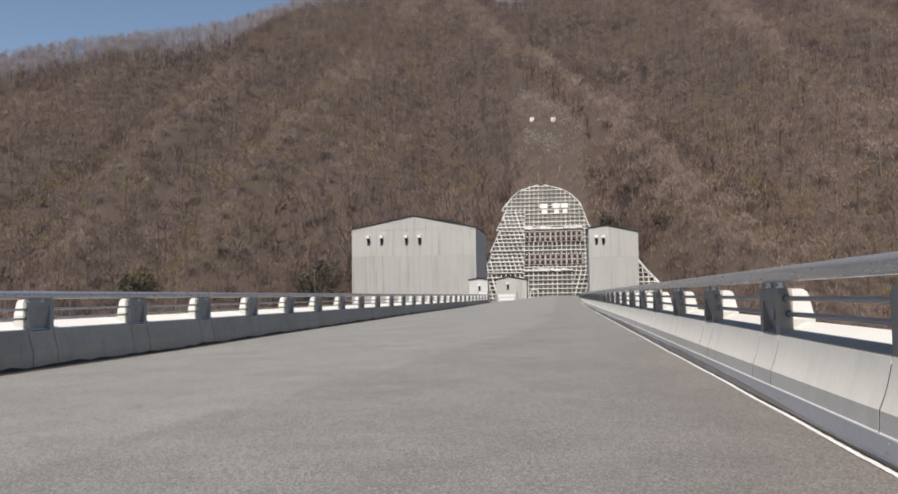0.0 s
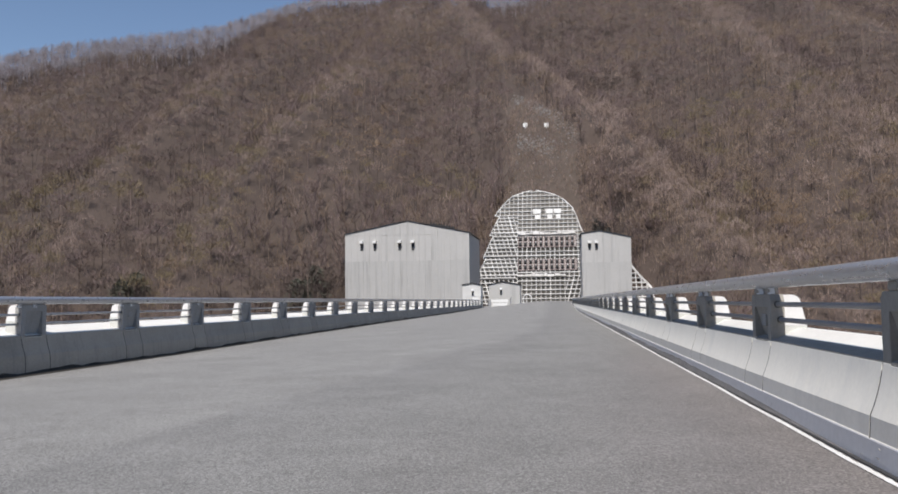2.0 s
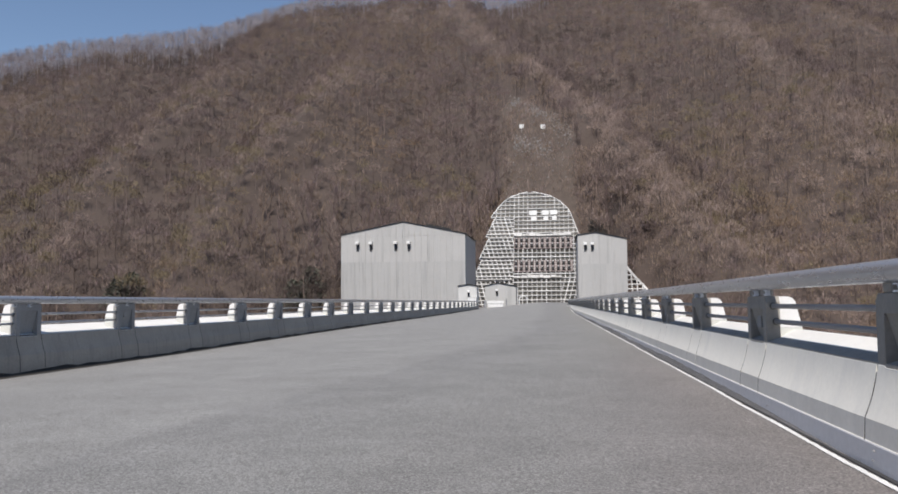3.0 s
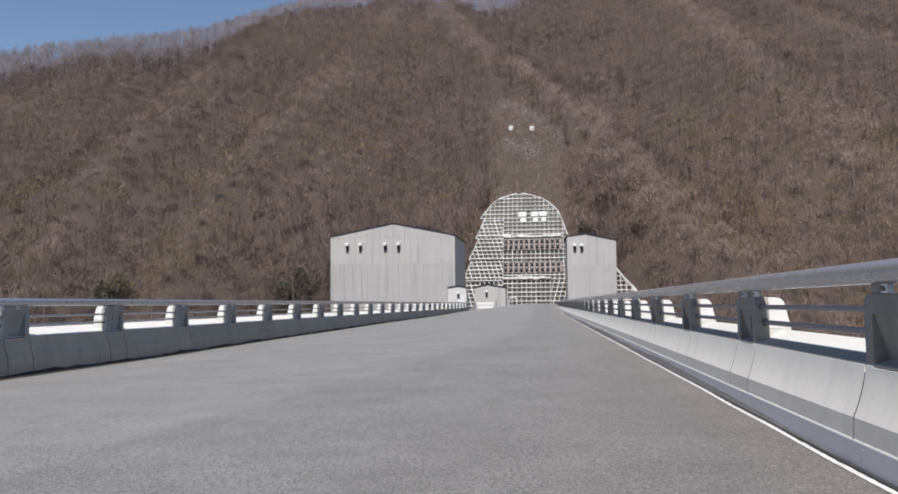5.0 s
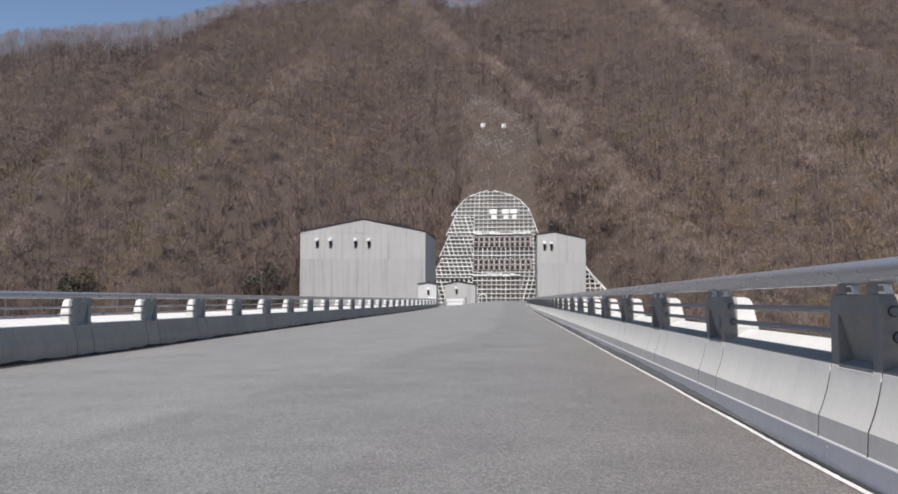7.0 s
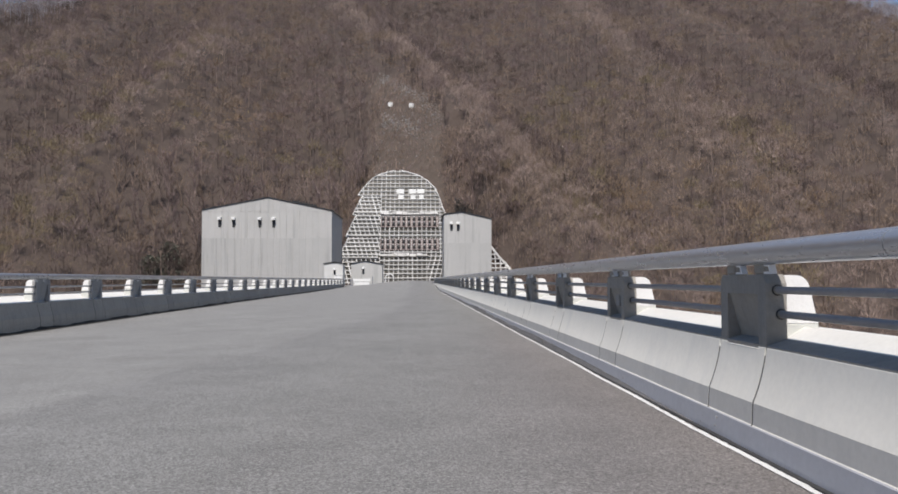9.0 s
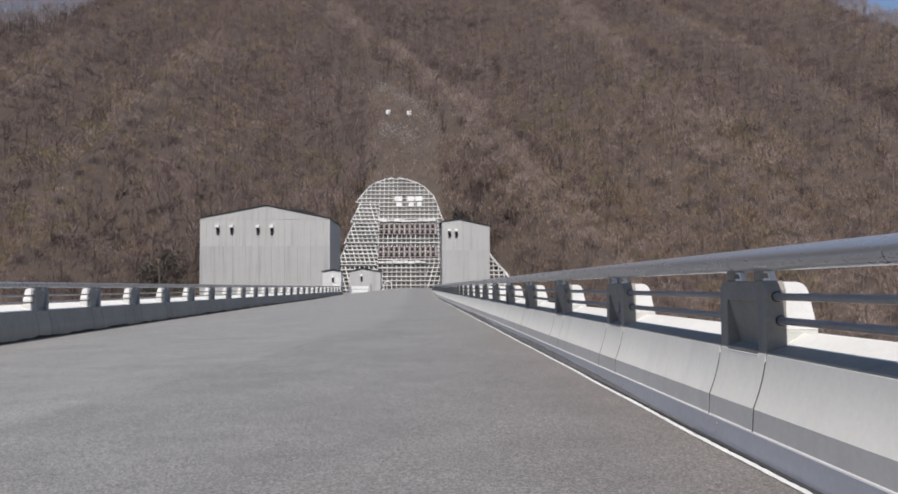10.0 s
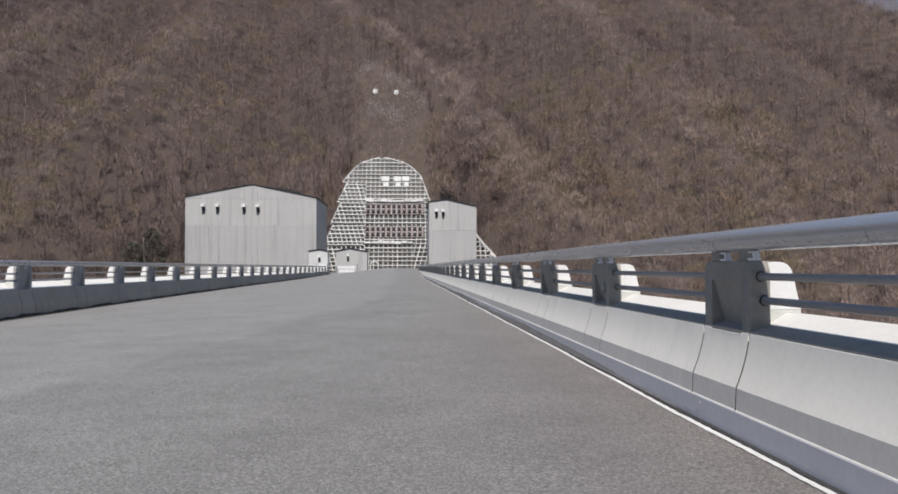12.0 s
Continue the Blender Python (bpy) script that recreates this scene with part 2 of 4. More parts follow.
def big_mesh(name, verts, tris, slots, mats):
    """A mesh from numpy arrays of corners and triangles."""
    me = bpy.data.meshes.new(name)
    me.vertices.add(len(verts))
    me.vertices.foreach_set("co", verts.astype(np.float32).ravel())
    me.loops.add(3 * len(tris))
    me.loops.foreach_set("vertex_index", tris.astype(np.int32).ravel())
    me.polygons.add(len(tris))
    me.polygons.foreach_set("loop_start", np.arange(0, 3 * len(tris), 3, dtype=np.int32))
    for m in mats:
        me.materials.append(m)
    me.polygons.foreach_set("material_index", slots.astype(np.int32))
    me.update(calc_edges=True)
    return me


def under(name, me, parent=None, m=None, label=""):
    """An object on a mesh, as a part of parent."""
    ob = new(name, me)
    ob.parent = parent
    if m is not None:
        ob.matrix_basis = m
    return tagged(ob, label)


def empty(name, m, label, category, group="", kind=""):
    ob = new(name)
    ob.matrix_basis = m
    return tagged(ob, label, category, group, kind)


def box_bm(bm, lo, hi, bevel=0.0):
    made = bmesh.ops.create_cube(bm, size=1.0)["verts"]
    for v in made:
        v.co = Vector([(lo[k] + hi[k]) / 2 + v.co[k] * (hi[k] - lo[k]) for k in range(3)])
    if bevel:
        edges = list({e for v in made for e in v.link_edges})
        bmesh.ops.bevel(bm, geom=edges, offset=bevel, segments=1, affect="EDGES")


def done(bm, name, mats, smooth=False):
    me = bpy.data.meshes.new(name)
    bmesh.ops.recalc_face_normals(bm, faces=bm.faces)
    bm.to_mesh(me)
    bm.free()
    for m in (mats if isinstance(mats, (list, tuple)) else [mats]):
        me.materials.append(m)
    if smooth:
        me.shade_smooth()
    return me


def box_mesh(name, lo, hi, mat, bevel=0.0):
    bm = bmesh.new()
    box_bm(bm, lo, hi, bevel)
    return done(bm, name, mat)


def prism_mesh(name, outline, axis, a, b, mat, bevel=0.0):
    """A closed outline of pairs, drawn out from a to b along an axis: 'y' takes (x, z) pairs, 'x' takes (y, z), 'z' takes (x, y)."""
    put = {"y": lambda p, s: (p[0], s, p[1]), "x": lambda p, s: (s, p[0], p[1]), "z": lambda p, s: (p[0], p[1], s)}[axis]
    n = len(outline)
    bm = bmesh.new()
    one = [bm.verts.new(put(p, a)) for p in outline]
    two = [bm.verts.new(put(p, b)) for p in outline]
    bm.faces.new(one), bm.faces.new(two[::-1])
    for k in range(n):
        bm.faces.new((one[k], two[k], two[(k + 1) % n], one[(k + 1) % n]))
    if bevel:
        bmesh.ops.bevel(bm, geom=[e for e in bm.edges], offset=bevel, segments=1, affect="EDGES")
    return done(bm, name, mat)


def pipe_mesh(name, radius, length, mat, sides=16):
    """A round pipe along y from 0 to length."""
    ring = [(radius * math.cos(2 * math.pi * k / sides), radius * math.sin(2 * math.pi * k / sides)) for k in range(sides)]
    verts = [(x, 0, z) for x, z in ring] + [(x, length, z) for x, z in ring]
    faces = [(k, (k + 1) % sides, sides + (k + 1) % sides, sides + k) for k in range(sides)]
    faces += [tuple(range(sides))[::-1], tuple(range(sides, 2 * sides))]
    me = mesh_of(name, verts, faces, mat, smooth=True)
    me.set_sharp_from_angle(angle=radians(50))
    return me


def smooth_step(lo, hi, v):
    t = np.clip((np.asarray(v, float) - lo) / (hi - lo), 0, 1)
    return t * t * (3 - 2 * t)


# ---- the ground ----
def wobble(x, y, seed):
    """Cheap rolling noise, about -1 to 1."""
    r = np.random.RandomState(seed)
    out = np.zeros_like(np.asarray(x, float))
    for k in range(7):
        a, f, p = r.uniform(0, 2 * math.pi), 0.018 * 1.55 ** k, r.uniform(0, 6.28)
        out = out + np.sin(f * (x * math.cos(a) + y * math.sin(a)) + p) * 0.72 ** k
    return out / 2.2


SKYLINE_U = [-1.6, -0.76, -0.675, -0.59, -0.51, -0.43, -0.366, -0.30, -0.20, -0.12, -0.07, 0.0, 0.2, 0.4, 0.5, 0.59, 0.75, 1.6]
SKYLINE_E = [0.27, 0.340, 0.353, 0.360, 0.363, 0.373, 0.389, 0.402, 0.408, 0.396, 0.392, 0.41, 0.44, 0.43, 0.40, 0.364, 0.32, 0.25]
SLOPE, FOOT = 0.56, 115.0


# ribs of the mountain: half width, height, and (y, x) along the crest
SPURS = ((20, 0.7, ((70, -204), (410, -187))),
         (14, 0.6, ((70, -130), (410, -172))),
         (14, 0.9, ((105, -80), (129, -84.4), (146, -88), (163, -89), (182, -87.8), (215, -88.5), (300, -100))),
         (12, 0.9, ((105, -57), (119, -60), (132, -60.5), (147.5, -58), (166, -56), (217, -53), (300, -57))),
         (12, 1.0, ((105, 42), (123.4, 28), (135.7, 20.2), (147.3, 13.6), (155, 9.2), (165, 3.4), (189, -4.6), (234, -17.6), (267, -27), (330, -42))),
         (13, 0.8, ((110, 66), (149, 58.9), (177, 54), (244, 52.7), (320, 52))),
         (13, 0.7, ((70, 106), (410, 72))),
         (16, 0.7, ((70, 156), (410, 130))),
         (20, 0.8, ((70, 215), (410, 215))))


def spurs(x, y):
    """The ribs that run down the mountainside, 0 in the gullies to about 1 on a rib."""
    out = np.zeros_like(np.asarray(x, float))
    for w, a, line in SPURS:
        d = x - np.interp(y, [q for q, _ in line], [q for _, q in line])
        out = np.maximum(out, a * np.clip(1 - (np.sqrt(d * d + 4.0) - 2.0) / (2.0 * w), 0, 1))
    return out


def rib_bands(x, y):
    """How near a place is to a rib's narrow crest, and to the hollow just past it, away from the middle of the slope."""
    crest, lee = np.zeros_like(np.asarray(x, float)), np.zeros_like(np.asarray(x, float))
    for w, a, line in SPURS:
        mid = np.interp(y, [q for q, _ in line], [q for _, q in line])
        # above the cleared strip the painted pale band lies a little past the crest
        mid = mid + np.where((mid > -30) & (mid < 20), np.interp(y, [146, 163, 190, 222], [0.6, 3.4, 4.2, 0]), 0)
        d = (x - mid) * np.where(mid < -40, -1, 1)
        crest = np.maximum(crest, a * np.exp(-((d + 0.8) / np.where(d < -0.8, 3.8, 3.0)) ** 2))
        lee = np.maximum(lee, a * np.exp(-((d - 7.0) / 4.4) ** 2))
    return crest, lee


def natural(x, y):
    """The wooded mountainside and the valley before it."""
    x, y = np.asarray(x, float), np.asarray(y, float)
    rise = SLOPE * (y - FOOT)
    up = np.clip((y - 90) / 200, 0, 1)
    u = x / np.maximum(y, 60)
    crest = np.interp(u, SKYLINE_U, SKYLINE_E) - 0.020
    top = crest * SLOPE * FOOT / (SLOPE - crest)
    ridge_y = top / np.maximum(crest, 0.05)
    fade = 1 - 0.9 * smooth_step(ridge_y - 70, ridge_y - 5, y)
    rise = rise + 2.2 * rib_bands(x, y)[0] * smooth_step(108, 122, y) * (1 - smooth_step(np.where(x > -30, 150, 195), np.where(x > -30, 163, 235), y))
    rise = rise + (spurs(x, y) * 17 * smooth_step(85, 175, y) - 6.0 + wobble(x, y, 3) * (1.2 + 2.0 * up)) * fade
    back = top - 0.35 * (y - top / np.maximum(crest, 0.05))
    lower = np.minimum(rise, np.where(y > 150, back + wobble(x, y, 5) * 0.5, 1e6))
    floor = -34 + wobble(x, y, 8) * 2
    z = np.maximum(lower, floor)
    behind = -34 + 0.55 * np.clip(-y - 95, 0, 260) + wobble(x, y, 11) * 3
    return np.where(y < 20, np.maximum(behind, floor), z)


def ground_height(x, y):
    """The mountainside with the levelled yard and the cut behind it."""
    x, y = np.asarray(x, float), np.asarray(y, float)
    z = natural(x, y)
    inside = smooth_step(-41, -37, x) * (1 - smooth_step(14.8, 17.5, x))
    cut_foot = 127 + 9 * smooth_step(-20, -15, x) * (1 - smooth_step(9, 13, x))
    cut = np.maximum(-0.35, 1.67 * (y - cut_foot))
    cut = np.where((y > 93) & (y < 180), cut, 1e6)
    with_cut = np.minimum(z, cut)
    with_cut = np.where((y > 94) & (y < 130), np.maximum(with_cut, -0.35), with_cut)
    return z * (1 - inside) + with_cut * inside


def strip_top(x):
    """How far up the slope the cleared strip above the cut reaches: it ends along a slanting bank."""
    return np.interp(x, [-8.9, -5.3, -1.4, 1.6, 4.4], [184.5, 177.4, 169.6, 163.6, 157.5])


def axis(parts):
    out = []
    for lo, hi, step in parts:
        out += list(np.arange(lo, hi, step))
    return np.array(out + [parts[-1][1]])


gx = axis([(-3000, -700, 230), (-700, -320, 20), (-320, -60, 4), (-60, 40, 1.5), (40, 320, 4), (320, 700, 20), (700, 3000, 230)])
gy = axis([(-3000, -500, 250), (-500, 20, 20), (20, 90, 5), (90, 165, 1.5), (165, 500, 4), (500, 800, 20), (800, 3400, 260)])
mx, my = np.meshgrid(gx, gy)
mz = ground_height(mx, my)
nx, ny = len(gx), len(gy)
idx = np.arange(nx * ny).reshape(ny, nx)
a, b, c, d = idx[:-1, :-1].ravel(), idx[:-1, 1:].ravel(), idx[1:, 1:].ravel(), idx[1:, :-1].ravel()
tris = np.concatenate([np.stack([a, b, c], 1), np.stack([a, c, d], 1)])
cx, cy = (mx.ravel()[tris].mean(1), my.ravel()[tris].mean(1))
# the cleared strip above the cut shows bare stony ground
bare = (np.abs(cx + 2.6 + 1.9 * wobble(cx * 9, cy * 9, 4)) < 6.6) & (cy > 130) & (cy < strip_top(cx) + 1.5 * wobble(cx * 9, cy * 3, 6))
ground = new("ground", big_mesh("ground", np.stack([mx, my, mz], -1).reshape(-1, 3), tris, bare.astype(int), [SOIL, ROCK]))
ground.data.shade_smooth()
tagged(ground, "steep brown leaf-littered mountainside and valley floor", "ground", kind="structure")

# ---- the dam and its crest road ----
X_R, X_L, Y0, Y1 = 1.71, -8.43, -20.0, 94.0
BAYS = {1: 2.965, -1: 3.06}   # spacing of the posts along either railing
dam = under("dam_body", prism_mesh("dam_body", [(X_L - 0.95, -0.25), (X_R + 0.9, -0.25), (X_R + 1.0, -6), (X_R + 28, -42), (X_L - 5, -42), (X_L - 1.0, -6)], "y", -95, 97, CONCRETE))
tagged(dam, "grey concrete body of the dam under the road", "dam", kind="structure")


def road_height(x, y):
    left = np.interp(y, [-20, 12, 16.7, 24, 42, 64, 89, 130], [-0.21, -0.206, -0.208, -0.165, -0.095, -0.05, 0.06, 0.1])
    t = np.clip((x - X_L) / (X_R - X_L), 0, 1)
    return left * (1 - t) + 0.75 * smooth_step(58, 112, y) * smooth_step(-9.5, -1.5, x) + 0.02 * np.sin(math.pi * t)


rx = np.linspace(X_L - 0.02, X_R + 0.01, 25)
ry = np.concatenate([np.arange(Y0, 40, 1.0), np.arange(40, 125, 2.5)])
rmx, rmy = np.meshgrid(rx, ry)
# past the rails the road fans out into the yard
fan = smooth_step(94, 100, rmy)
rmx = rmx + fan * ((rmx - (X_L + X_R) / 2) * 0.9)
rmz = road_height(np.clip(rmx, X_L, X_R), rmy)
n1, n2 = len(rx), len(ry)
ri = np.arange(n1 * n2).reshape(n2, n1)
quads = np.stack([ri[:-1, :-1].ravel(), ri[:-1, 1:].ravel(), ri[1:, 1:].ravel(), ri[1:, :-1].ravel()], 1).tolist()
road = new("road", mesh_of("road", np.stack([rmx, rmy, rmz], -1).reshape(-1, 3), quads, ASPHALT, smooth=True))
tagged(road, "worn grey asphalt road along the dam crest", "road", kind="structure")

ly = np.concatenate([np.arange(Y0, 1.5, 1.0), np.arange(1.5, 30, 0.05), np.arange(30, 94, 0.5)])
fray = np.random.RandomState(3)
lx0 = 1.616 + 0.005 * np.sin(ly * 0.8) + 0.004 * np.sin(ly * 2.3) + 0.0015 * fray.normal(size=len(ly))
lx1 = lx0 + 0.037 + 0.002 * np.sin(ly * 3.1 + 1) + 0.0022 * fray.normal(size=len(ly))
lv = [(x, y, road_height(x, y) + 0.005) for x, y in zip(lx0, ly)] + [(x, y, road_height(x, y) + 0.005) for x, y in zip(lx1, ly)]
nl = len(ly)
line = new("trim_edge_line", mesh_of("edge_line", lv, [(k, nl + k, nl + k + 1, k + 1) for k in range(nl - 1)], LINE))
tagged(line, "thin white painted edge line on the asphalt", "road marking", kind="structure")


# ---- parapets and railings ----
def face_profile(lean, top):
    """The parapet's wall as (outward, height) pairs from the foot of its inner face: a low plinth, then a face that sweeps back."""
    if lean < 0.03:
        return [(0.0, -0.35), (0.0, top - 0.015), (0.006, top), (0.20, top), (0.20, -0.35)]
    low = 0.11 if top < 0.5 else 0.253
    sweep = [(0.010 + (lean - 0.010) * (1.58 * t - 0.58 * t * t), low + (top - 0.012 - low) * t) for t in np.linspace(0, 1, 9)]
    return [(0.0, -0.40), (0.0, low - 0.119), (0.004, low - 0.114)] + sweep + [(lean + 0.006, top), (0.20, top), (0.20, -0.30)]


def coping_profile(lean, top, rise):
    a = lean + 0.002
    if rise > 0.1:
        return [(a, top + 0.001), (0.45, top + 0.5 * rise), (0.92, top + 0.82 * rise), (0.97, top), (0.97, -0.30), (0.205, -0.30), (0.205, top - 0.02)]
    return [(a, top + 0.001), (0.20, top + 0.37 * rise), (0.31, top + rise), (0.92, top + 0.35 * rise), (0.97, top), (0.97, -0.30), (0.205, -0.30), (0.205, top + 0.001)]


POST = 0.64          # the length of a post along the rail
FIRST = 4.145         # the near edge of the first post on the right


def parapet(name, side, base, first, lean, top, rise, mat, label):
    """side +1: outward is +x. Returns the wall with its concrete panels between joints."""
    wall = empty(name, Matrix(), label, "parapet wall", kind="structure")
    gap, bay = 0.018, BAYS[side]
    at = lambda pairs: [(base + side * o, z) for o, z in pairs]
    face, cope = at(face_profile(lean, top)), at(coping_profile(lean, top, rise))
    long_me = prism_mesh("panel_long", face, "y", gap / 2, bay - POST - gap / 2, mat)
    notch = [(o, z) for o, z in face_profile(lean, top) if z < top - 0.025]
    notch = at(notch[:-1] + [(lean - 0.002, top - 0.020), (0.20, top - 0.020), (0.20, -0.30)])
    short = bmesh.new()
    for outline, a, b in ((face, gap / 2, 0.10), (notch, 0.10, POST - 0.11), (face, POST - 0.11, POST - gap / 2)):
        short.from_mesh(prism_mesh("panel_short", outline, "y", a, b, mat))
    short_me = done(short, "panel_short", mat)
    for me in (long_me, short_me):
        if side > 0:
            # plinth under the swept face, missing sun put into a greyer concrete
            me.materials.append(PLINTH)
            for f in me.polygons:
                f.material_index = int(f.center.z < 0.25 and abs(f.normal.x) > 0.8)
        me.shade_smooth()
        me.set_sharp_from_angle(angle=radians(16))
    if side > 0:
        # ledge strip coloured for the shadow that the rail casts on it
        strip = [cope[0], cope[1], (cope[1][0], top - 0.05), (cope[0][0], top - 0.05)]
        ledge_me = prism_mesh("ledge", strip, "y", gap / 4, bay - gap / 4, RAIL_SHADE)
        cope = [(cope[1][0] + 0.001, cope[1][1])] + cope[2:6] + [(cope[1][0] + 0.001, -0.30)]
    cope_me = prism_mesh("coping", cope, "y", gap / 4, bay - gap / 4, COPING)
    k0, k1 = math.floor((Y0 - first) / bay), math.floor((Y1 - first) / bay)
    core = at([(o + 0.0012, min(z, top - 0.05)) for o, z in face_profile(lean, top)])
    under("joint_filler", prism_mesh("joint_filler", core, "y", first + k0 * bay, first + k1 * bay + POST, JOINT), wall, label="dark joint filler")
    for k in range(k0, k1 + 1):
        y = first + k * bay
        under("panel", short_me, wall, pose(0, y, 0))
        if k < k1:
            under("panel", long_me, wall, pose(0, y + POST, 0))
            under("coping", cope_me, wall, pose(0, y, 0), "pale coping slab")
            if side > 0:
                under("ledge", ledge_me, wall, pose(0, y, 0), "ledge behind the rail with the rail's shadow in its colour")
    return wall, [first + k * bay for k in range(k0, k1 + 1)]


FIRST_L = 8.5 * 1.488 + 0.02 - 4 * BAYS[-1]
wall_right, posts_r = parapet("wall_right", 1, X_R, FIRST, 0.086, 0.55, 0.0995, CONCRETE, "pale concrete parapet with a curved face and vertical joints")
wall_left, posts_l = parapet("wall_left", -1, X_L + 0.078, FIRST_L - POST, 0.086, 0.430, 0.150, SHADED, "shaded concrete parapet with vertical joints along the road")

# darker low curb that carries the parapet
def curb(name, side, base, foot, mat, label):
    out = [(base - side * foot, -0.3), (base - side * foot, 0.0), (base - side * 0.005, 0.128), (base + side * 0.000, 0.133), (base + side * 0.010, 0.133), (base + side * 0.010, -0.3)]
    ob = under(name, prism_mesh(name, out, "y", Y0, Y1 + 0.7, mat))
    return tagged(ob, label, "curb", kind="structure")


curb("curb_right", 1, X_R, 0.014, CURB, "smooth grey concrete curb under the parapet")


def body_mesh(side, zb, mat):
    """The pier's body: a wide block, chamfered above, with a slot in its face that opens downwards."""
    L, zt, y0, y1, rz1 = POST, 0.930, 0.10, POST - 0.11, 0.825
    out = [(0, zb), (0, zt - 0.05), (0.035, zt), (L - 0.03, zt), (L, zt - 0.04), (L, zb), (y1, zb), (y1, rz1), (y0, rz1), (y0, zb)]
    return prism_mesh("pier_body", out, "x", 0.0, side * 0.115, mat, 0.004)


def recess_mesh(side, zb, mat):
    """The slot's floor, which slopes back towards its foot."""
    pts = [(0.010, 0.824), (0.098, zb - 0.03), (0.113, zb - 0.03), (0.113, 0.824)]
    return prism_mesh("recess_panel", [(side * o, z) for o, z in pts], "y", 0.101, POST - 0.111, mat)


def fin_mesh(side):
    pts = [(0.117, 0.925), (0.18, 0.925)]
    pts += [(0.18 + 0.075 * math.sin(a), 0.85 + 0.075 * math.cos(a)) for a in (0.3, 0.6, 0.9, 1.2, 1.5)]
    pts += [(0.268, 0.79), (0.30, 0.665), (0.117, 0.665)]
    return prism_mesh("fin", [(side * o, z) for o, z in pts], "y", 0.03, POST - 0.03, FIN, 0.004)


def bracket_mesh(side):
    """A small tapered lug under the pipe."""
    return prism_mesh("lug", [(0.0, 0.0), (0.088, 0.0), (0.088, 0.012), (0.020, 0.012), (0.036, 0.040), (0.088, 0.040), (0.088, 0.048), (0.026, 0.048)], "x", side * -0.020, side * 0.014, BRIGHT)


def flange_mesh():
    bm = bmesh.new()
    bmesh.ops.create_cone(bm, cap_ends=True, segments=14, radius1=0.0245, radius2=0.0235, depth=0.024, matrix=Matrix.Rotation(radians(90), 4, "X"))
    return done(bm, "flange", RAIL_SHADE)


def gasket_mesh():
    bm = bmesh.new()
    bmesh.ops.create_cone(bm, cap_ends=True, segments=16, radius1=0.030, radius2=0.029, depth=0.010, matrix=Matrix.Rotation(radians(90), 4, "X"))
    return done(bm, "gasket", GASKET)


TUBES = {1: ((0.062, 0.846), (0.082, 0.718)), -1: ((0.062, 0.765), (0.082, 0.615))}
flange_me, gasket_me = flange_mesh(), gasket_mesh()
RAIL_Z = {1: 1.045, -1: 0.996}
RAIL_X = {1: 0.010, -1: -0.010}


def post(side, zb, mat, label):
    """A railing post at the origin of its inner near corner."""
    p = empty("railing_post", Matrix(), label, "railing post", "posts of the railings")
    under("pier_body", body_mesh(side, zb, mat), p)
    under("recess_panel", recess_mesh(side, zb, mat), p)
    lo, hi = sorted((side * -0.007, side * 0.003))
    under("sill", box_mesh("sill", (lo, 0.104, zb - 0.022), (hi, POST - 0.114, zb - 0.014), COPING, 0.002), p, label="pale lip under the recess")
    lo, hi = sorted((side * 0.0, side * 0.075))
    saddle = box_mesh("saddle", (lo, 0, 0.929), (hi, 0.12, RAIL_Z[side] - 0.045), RAIL_SHADE, 0.01)
    for y in (0.03, 0.42):
        under("saddle", saddle, p, pose(0, y, 0))
    fin = under("fin", fin_mesh(side), p, label="pale rounded concrete fin behind")
    lo, hi = sorted((side * 0.117, side * 0.298))
    under("fin_foot", box_mesh("fin_foot", (lo, 0.028, zb + 0.01), (hi, POST - 0.028, 0.664), FOOTING, 0.003), fin, label="greyer foot of the fin")
    lug = bracket_mesh(side)
    for y in (-0.115, 0.26):
        under("lug", lug, p, pose(side * 0.0, y, RAIL_Z[side] - 0.113), "bright metal lug")
    for o, z in TUBES[side]:
        socket = under("flange", flange_me, p, pose(side * o, -0.010, z))
        under("flange", flange_me, p, pose(side * o, POST + 0.010, z, 180))
        under("gasket", gasket_me, socket, pose(0, 0.007, 0), "black ring round the tube socket")
    return p


